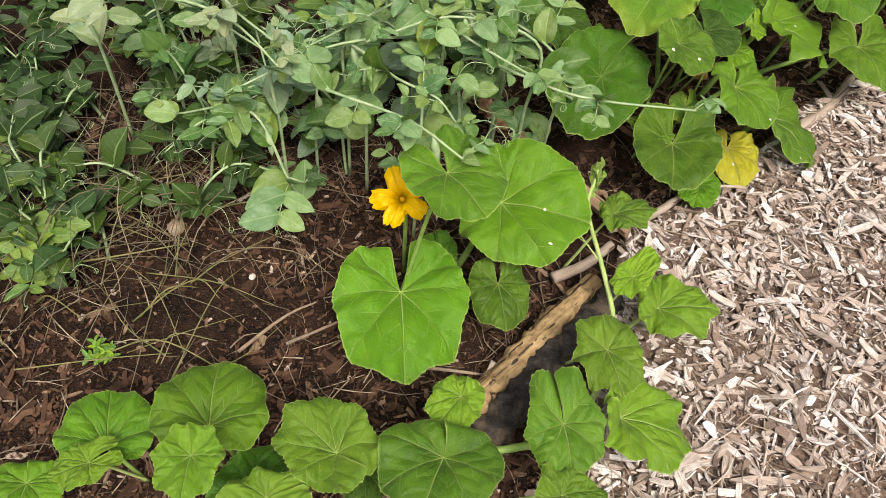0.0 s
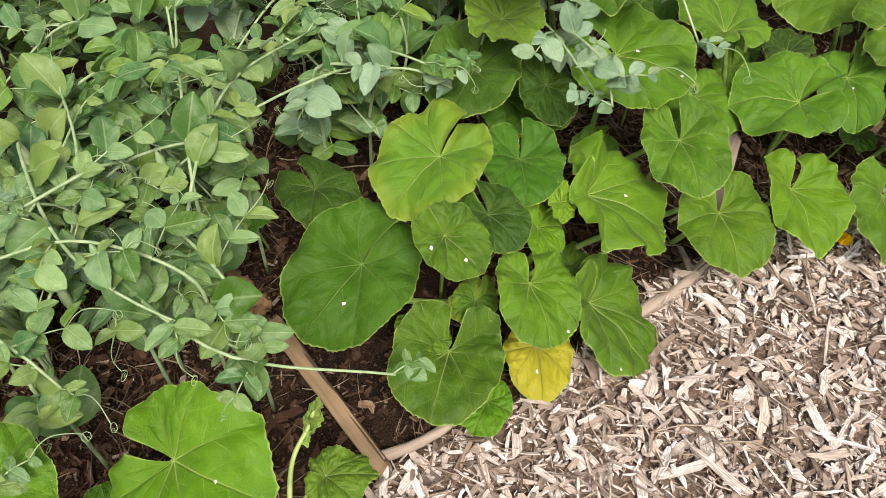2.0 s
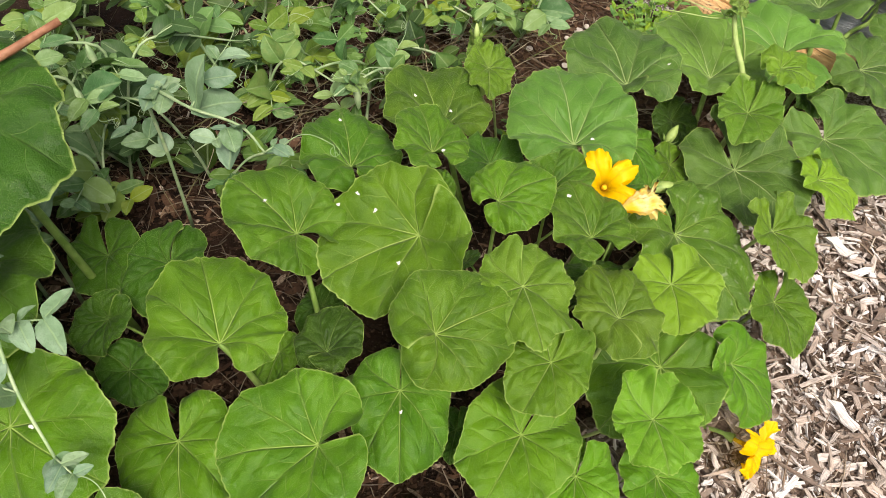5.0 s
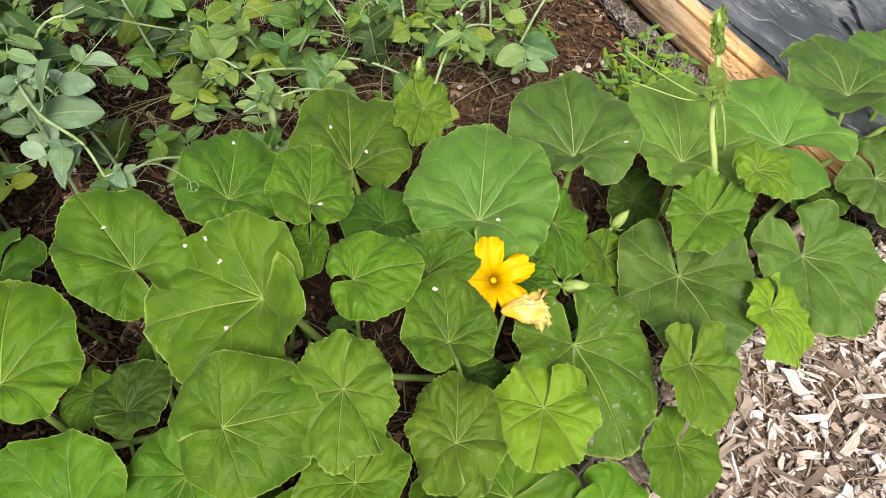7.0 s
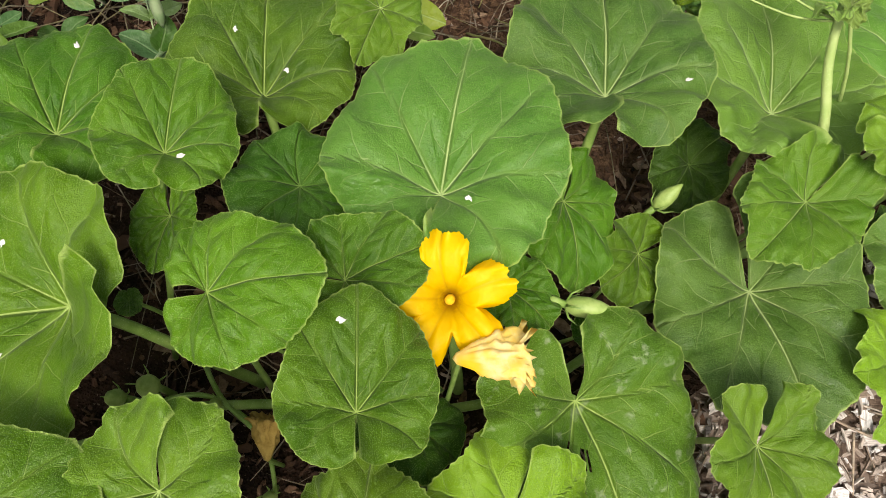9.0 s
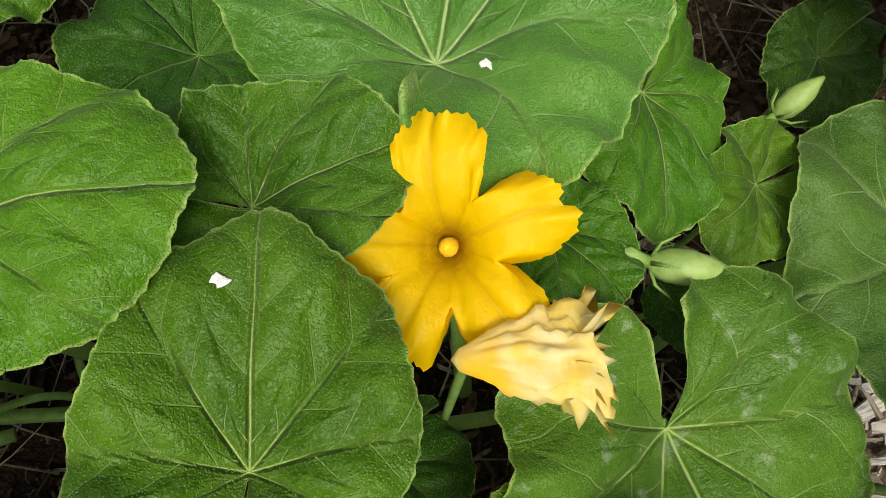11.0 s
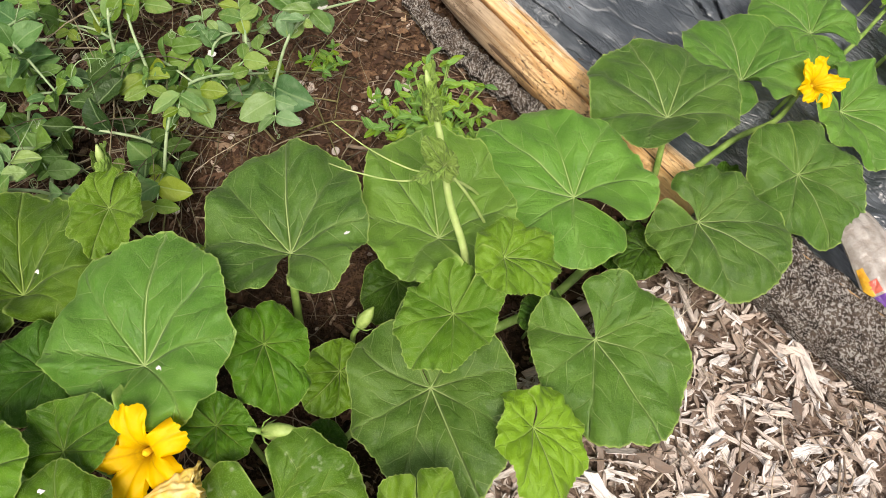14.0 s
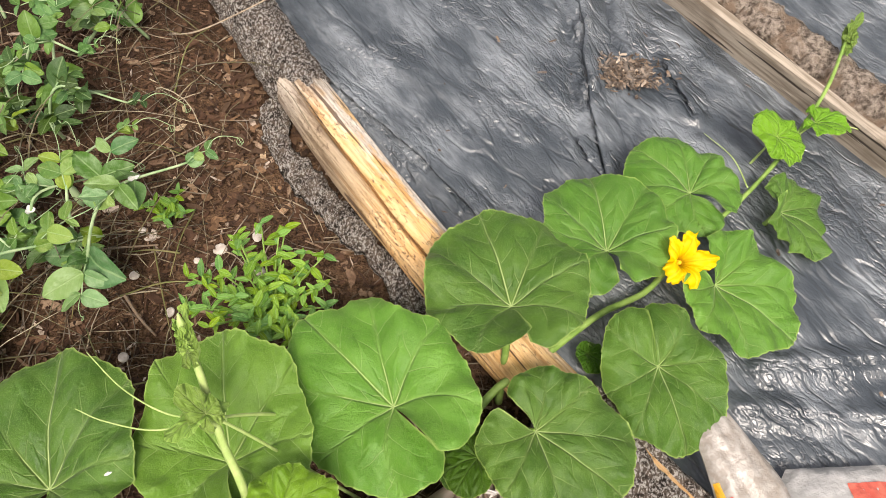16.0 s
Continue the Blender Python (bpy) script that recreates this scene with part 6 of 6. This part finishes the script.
sprig([(-0.62, 1.26, 0.42), (-0.46, 1.15, 0.50), (-0.36, 1.10, 0.53), (-0.28, 1.06, 0.52), (-0.21, 1.0, 0.49)], 51, "pale", 0.45)
long_shoots(12, -0.15, 0.35, 1.1, 1.6, 0.36, 0.45, 4)
long_shoots(6, 0.35, 0.8, 2.0, 2.4, 0.32, 0.40, 5)
sprig([(-0.36, 1.30, 0.44), (-0.34, 1.18, 0.52), (-0.29, 1.08, 0.54), (-0.22, 1.03, 0.52)], 52, "pale", 0.4)


# ---- weeds, grass and clutter ----
WEED_BLADES = [pea_blade("weed_leaf", 1.0, w, 0.25, i, WEED) for i, w in enumerate((0.34, 0.40, 0.46))]


def leafy_weed(at, stems, tall, spread, size, seed, label):
    rng = random.Random(seed)
    at = Vector(at)
    plant = thing("weed", at, label, "weed")
    leaflets = WEED_BLADES
    for k in range(stems):
        a = k * 2.4 + rng.uniform(-0.4, 0.4)
        r = spread * math.sqrt((k + 0.5) / stems)
        top = at + Vector((math.cos(a) * r, math.sin(a) * r, tall * rng.uniform(0.65, 1.0)))
        line = bend([at + Vector((math.cos(a), math.sin(a), 0)) * 0.01, at.lerp(top, 0.5) + Vector((0, 0, tall * 0.12)), top], 10)
        v, f = tube(line, [0.0026 - 0.0014 * i / 9 for i in range(10)], 6)
        part("stem", mesh_of("stem", v, f, STEM), plant)
        for n in range(9):
            p = line[min(9, 2 + n)] if n < 7 else top
            b = n * 2.2 + a
            d = Vector((math.cos(b), math.sin(b), rng.uniform(0.1, 0.5 if n < 7 else 1.2)))
            place_blade(plant, rng.choice(leaflets), p, d, (rng.uniform(-0.3, 0.3), rng.uniform(-0.5, 0.1), 1), size * rng.uniform(0.7, 1.15), "leaf")
    return plant


leafy_weed((2.075, 2.925, 0), 40, 0.20, 0.125, 0.027, 3, "bushy bright green weed with small pointed leaves")
leafy_weed((-0.557, 0.707, 0), 7, 0.02, 0.03, 0.018, 4, "tiny bright green seedling on bare soil")
leafy_weed((1.72, 2.62, 0), 6, 0.10, 0.06, 0.03, 5, "small green weed among pea stems")
leafy_weed((1.82, 3.12, 0), 6, 0.05, 0.05, 0.022, 6, "small green seedling on soil")


def dry_stalk(points, r=0.0022):
    pts = bend(points, 12)
    v, f = tube(pts, [r * (1 - 0.5 * i / 11) for i in range(12)], 5)
    return solid("dry_stalk", mesh_of("dry_stalk", v, f, GRASS), "thin pale dry stalk lying across the soil", "dry stalk", group="dry stalks on the soil")


rng = random.Random(77)
for k in range(46):
    x, y = rng.uniform(-1.0, -0.38), rng.uniform(0.62, 1.15)
    a, ln = rng.gauss(0.5, 0.8), rng.uniform(0.10, 0.32)
    d = Vector((math.cos(a), math.sin(a), 0))
    dry_stalk([(x, y, 0.005), Vector((x, y, 0.02 + 0.06 * rng.random())) + d * ln * 0.5 + Vector((rng.uniform(-0.03, 0.03), rng.uniform(-0.03, 0.03), 0)), Vector((x, y, 0.006 + 0.05 * rng.random())) + d * ln], rng.uniform(0.0011, 0.0028))
for k in range(80):
    x, y = rng.uniform(0.7, 1.95), rng.uniform(2.45, 3.5)
    a, ln = rng.uniform(0, 6.28), rng.uniform(0.08, 0.25)
    d = Vector((math.cos(a), math.sin(a), 0))
    dry_stalk([(x, y, 0.004), Vector((x, y, 0.01 + 0.05 * rng.random())) + d * ln * 0.5, Vector((x, y, 0.006 + 0.03 * rng.random())) + d * ln], rng.uniform(0.001, 0.0024))


def dry_tangle(count, zones, seed, tall):
    """Fine dead grass that leans and crosses through the undergrowth."""
    rng = random.Random(seed)
    verts, faces = [], []
    for k in range(count):
        x0, x1, y0, y1 = zones[k % len(zones)]
        at = Vector((rng.uniform(x0, x1), rng.uniform(y0, y1), 0.0))
        a, ln = rng.uniform(0, 6.283), rng.uniform(0.12, 0.38)
        d = Vector((math.cos(a), math.sin(a), 0)) * ln
        h = rng.uniform(0.15, 1.0) * tall
        pts = bend([at, at + d * 0.35 + Vector((0, 0, h * 0.8)), at + d * 0.7 + Vector((0.02 * rng.random(), 0, h)), at + d + Vector((0, 0, h * rng.uniform(0.4, 1.0)))], 9)
        r = rng.uniform(0.0007, 0.0018)
        v, f = tube(pts, [r * (1 - 0.06 * i) for i in range(9)], 4)
        o = len(verts)
        verts += v
        faces += [tuple(i + o for i in q) for q in f]
    me = mesh_of("dry_grass", verts, faces, wood_material("dead_grass", ((0, (0.05, 0.045, 0.018)), (0.5, (0.12, 0.105, 0.042)), (0.88, (0.23, 0.195, 0.10)), (1, (0.46, 0.40, 0.28))), per="island"))
    solid("dry_grass", me, "thin dead grass tangled through the undergrowth", "dry grass", kind="stuff")


dry_tangle(520, ((-1.15, -0.45, 0.95, 1.7), (-0.9, -0.4, 0.85, 1.25), (0.6, 1.7, 2.4, 3.3), (1.2, 1.9, 2.8, 3.7)), 8, 0.17)
twig([(-0.21, 0.74, 0.012), (-0.10, 0.80, 0.014), (-0.02, 0.86, 0.012)], 0.0035)
twig([(0.06, 0.70, 0.01), (0.15, 0.69, 0.012), (0.24, 0.68, 0.01)], 0.004)
twig([(-0.30, 0.72, 0.01), (-0.22, 0.80, 0.014), (-0.16, 0.84, 0.01)], 0.004)
twig([(1.90, 2.93, 0.012), (1.97, 2.925, 0.012), (2.03, 2.93, 0.012)], 0.0045)
twig([(1.79, 2.94, 0.01), (1.83, 2.90, 0.012), (1.87, 2.87, 0.01)], 0.0035)
twig([(1.60, 2.98, 0.01), (1.72, 3.02, 0.02), (1.82, 3.05, 0.01)], 0.0035)
twig([(1.70, 3.55, 0.03), (1.82, 3.50, 0.12), (2.0, 3.62, 0.16), (2.2, 3.85, 0.15)], 0.0022, "thin pale dry vine over the log")


def pebble(at, r, seed, material=None, label="pale pebble on the soil"):
    rng = random.Random(seed)
    bm = bmesh.new()
    bmesh.ops.create_icosphere(bm, subdivisions=2, radius=r)
    k = Vector((rng.uniform(0.8, 1.4), rng.uniform(0.7, 1.1), rng.uniform(0.4, 0.7)))
    for v in bm.verts:
        v.co = Vector((v.co.x * k.x, v.co.y * k.y, v.co.z * k.z)) * (1 + 0.25 * noise.noise(v.co * 60 + Vector((seed, 0, 0))))
    me = bpy.data.meshes.new("pebble")
    bm.to_mesh(me)
    bm.free()
    me.materials.append(material or PEBBLE)
    return solid("pebble", me, label, "pebble", Matrix.Translation(at) @ Matrix.Rotation(rng.uniform(0, 6), 4, "Z"), "pebbles on the soil")


for n, (x, y, r) in enumerate(((2.019, 3.024, 0.014), (1.935, 3.059, 0.011), (1.792, 2.984, 0.010), (1.664, 2.932, 0.008), (1.821, 2.825, 0.009), (1.88, 2.921, 0.008), (1.777, 3.08, 0.008), (1.708, 2.99, 0.007), (2.0, 3.097, 0.011), (1.96, 3.08, 0.008), (1.90, 3.03, 0.007), (1.60, 2.75, 0.008), (-0.48, 1.02, 0.020), (-0.30, 0.90, 0.008), (1.95, 2.75, 0.008))):
    pebble((x, y, 0.003), r, n + 1, TWIG if r > 0.015 else None, "flat brown stone on the soil" if r > 0.015 else "pale pebble on the soil")


def bag(name, at, turn_, tilt, size, seed, label, panels):
    """A crumpled plastic bag: a flattened pillow with printed panels on its skin."""
    holder = thing(name, at, label, "plastic bag")
    w, h, t = size
    n = 22

    def skin(u, v, lift):
        e = max(0.0, (1 - u * u)) ** 0.5 * max(0.0, (1 - v * v)) ** 0.5
        taper = 1 - 0.45 * max(0, v)
        q = Vector((u * w * 0.5 * taper, v * h * 0.5, 0))
        crease = 0.10 * noise.noise(Vector((u * 2.5 + seed, v * 2.5, 0))) + 0.07 * abs(noise.noise(Vector((u * 5, v * 5, seed))))
        return q + Vector((0, 0, t * (0.5 * e + crease) + lift))

    m = Matrix.Translation(Vector(at)) @ Matrix.Rotation(radians(turn_), 4, "Z") @ Matrix.Rotation(radians(tilt), 4, "X")
    for pname, u0, u1, v0, v1, mat_, lab in panels:
        verts, faces = [], []
        lift = 0.0 if pname == "skin" else 0.0015
        for j in range(n + 1):
            for i in range(n + 1):
                verts.append(skin(u0 + (u1 - u0) * i / n, v0 + (v1 - v0) * j / n, lift))
        faces = [(j * (n + 1) + i, j * (n + 1) + i + 1, (j + 1) * (n + 1) + i + 1, (j + 1) * (n + 1) + i) for j in range(n) for i in range(n)]
        if pname == "skin":
            o = len(verts)
            verts += [Vector((p.x, p.y, -0.5 * abs(p.z) * 0.6)) for p in verts]
            faces += [tuple(i + o for i in reversed(q)) for q in faces]
        part(pname, mesh_of(pname, verts, faces, mat_), holder, m, lab)


bag("bread_bag", (2.885, 2.712, 0.09), 35, 14, (0.115, 0.25, 0.06), 2, "crumpled clear bread bag with purple and orange print", (
    ("skin", -1, 1, -1, 1, FILM_CREAM, "clear cream film"), ("purple_print", -0.96, -0.62, -0.95, -0.12, FILM_PURPLE, "purple print"), ("orange_print", -0.99, -0.86, -0.1, 0.30, FILM_ORANGE, "orange band"), ("red_print", -0.90, -0.70, -0.08, 0.10, FILM_RED, "red print")))
bag("flour_bag", (3.06, 2.68, 0.05), 10, 0, (0.30, 0.20, 0.07), 5, "crumpled white plastic bag with red print", (
    ("skin", -1, 1, -1, 1, FILM_WHITE, "white film"), ("red_print", 0.0, 0.75, -0.5, 0.7, FILM_RED, "faded red print")))

dead_path = [(0.118, 1.475, 0.05), (0.145, 1.45, 0.06), (0.18, 1.41, 0.065), (0.225, 1.37, 0.05), (0.26, 1.345, 0.03)]
me = bark_strip(dead_path, 0.022, 9, 0.5)
me.materials.clear()
me.materials.append(DEAD)
solid("dead_leaf", me, "curled dead brown leaf under the pea plants", "dead leaf")

# ---- single chips on the path ----
rng = random.Random(5)
CHIP_SHAPES = []
for k in range(24):
    v, f = chip_box(rng, *(splinter_size(rng) if k % 3 == 0 else (q * s for q, s in zip(chip_size(rng), (1.5, 1.5, 1.3)))))
    CHIP_SHAPES.append(mesh_of("wood_chip", v, f, CHIP_PIECE, False))
    add_uv(CHIP_SHAPES[-1], "fibre", [(p.x, p.y + p.z) for p in v])
n = 0
while n < 290:
    at = on_path(rng)
    if at is None or at.y < path_edge(at.x) - 0.75:
        continue
    at.z = 0.022 + 0.008 * rng.random()
    part("wood_chip", CHIP_SHAPES[n % 24], path, Matrix.Translation(at) @ Euler((rng.gauss(0, 0.2), rng.gauss(0, 0.15), rng.uniform(0, 6.283))).to_matrix().to_4x4())
    n += 1
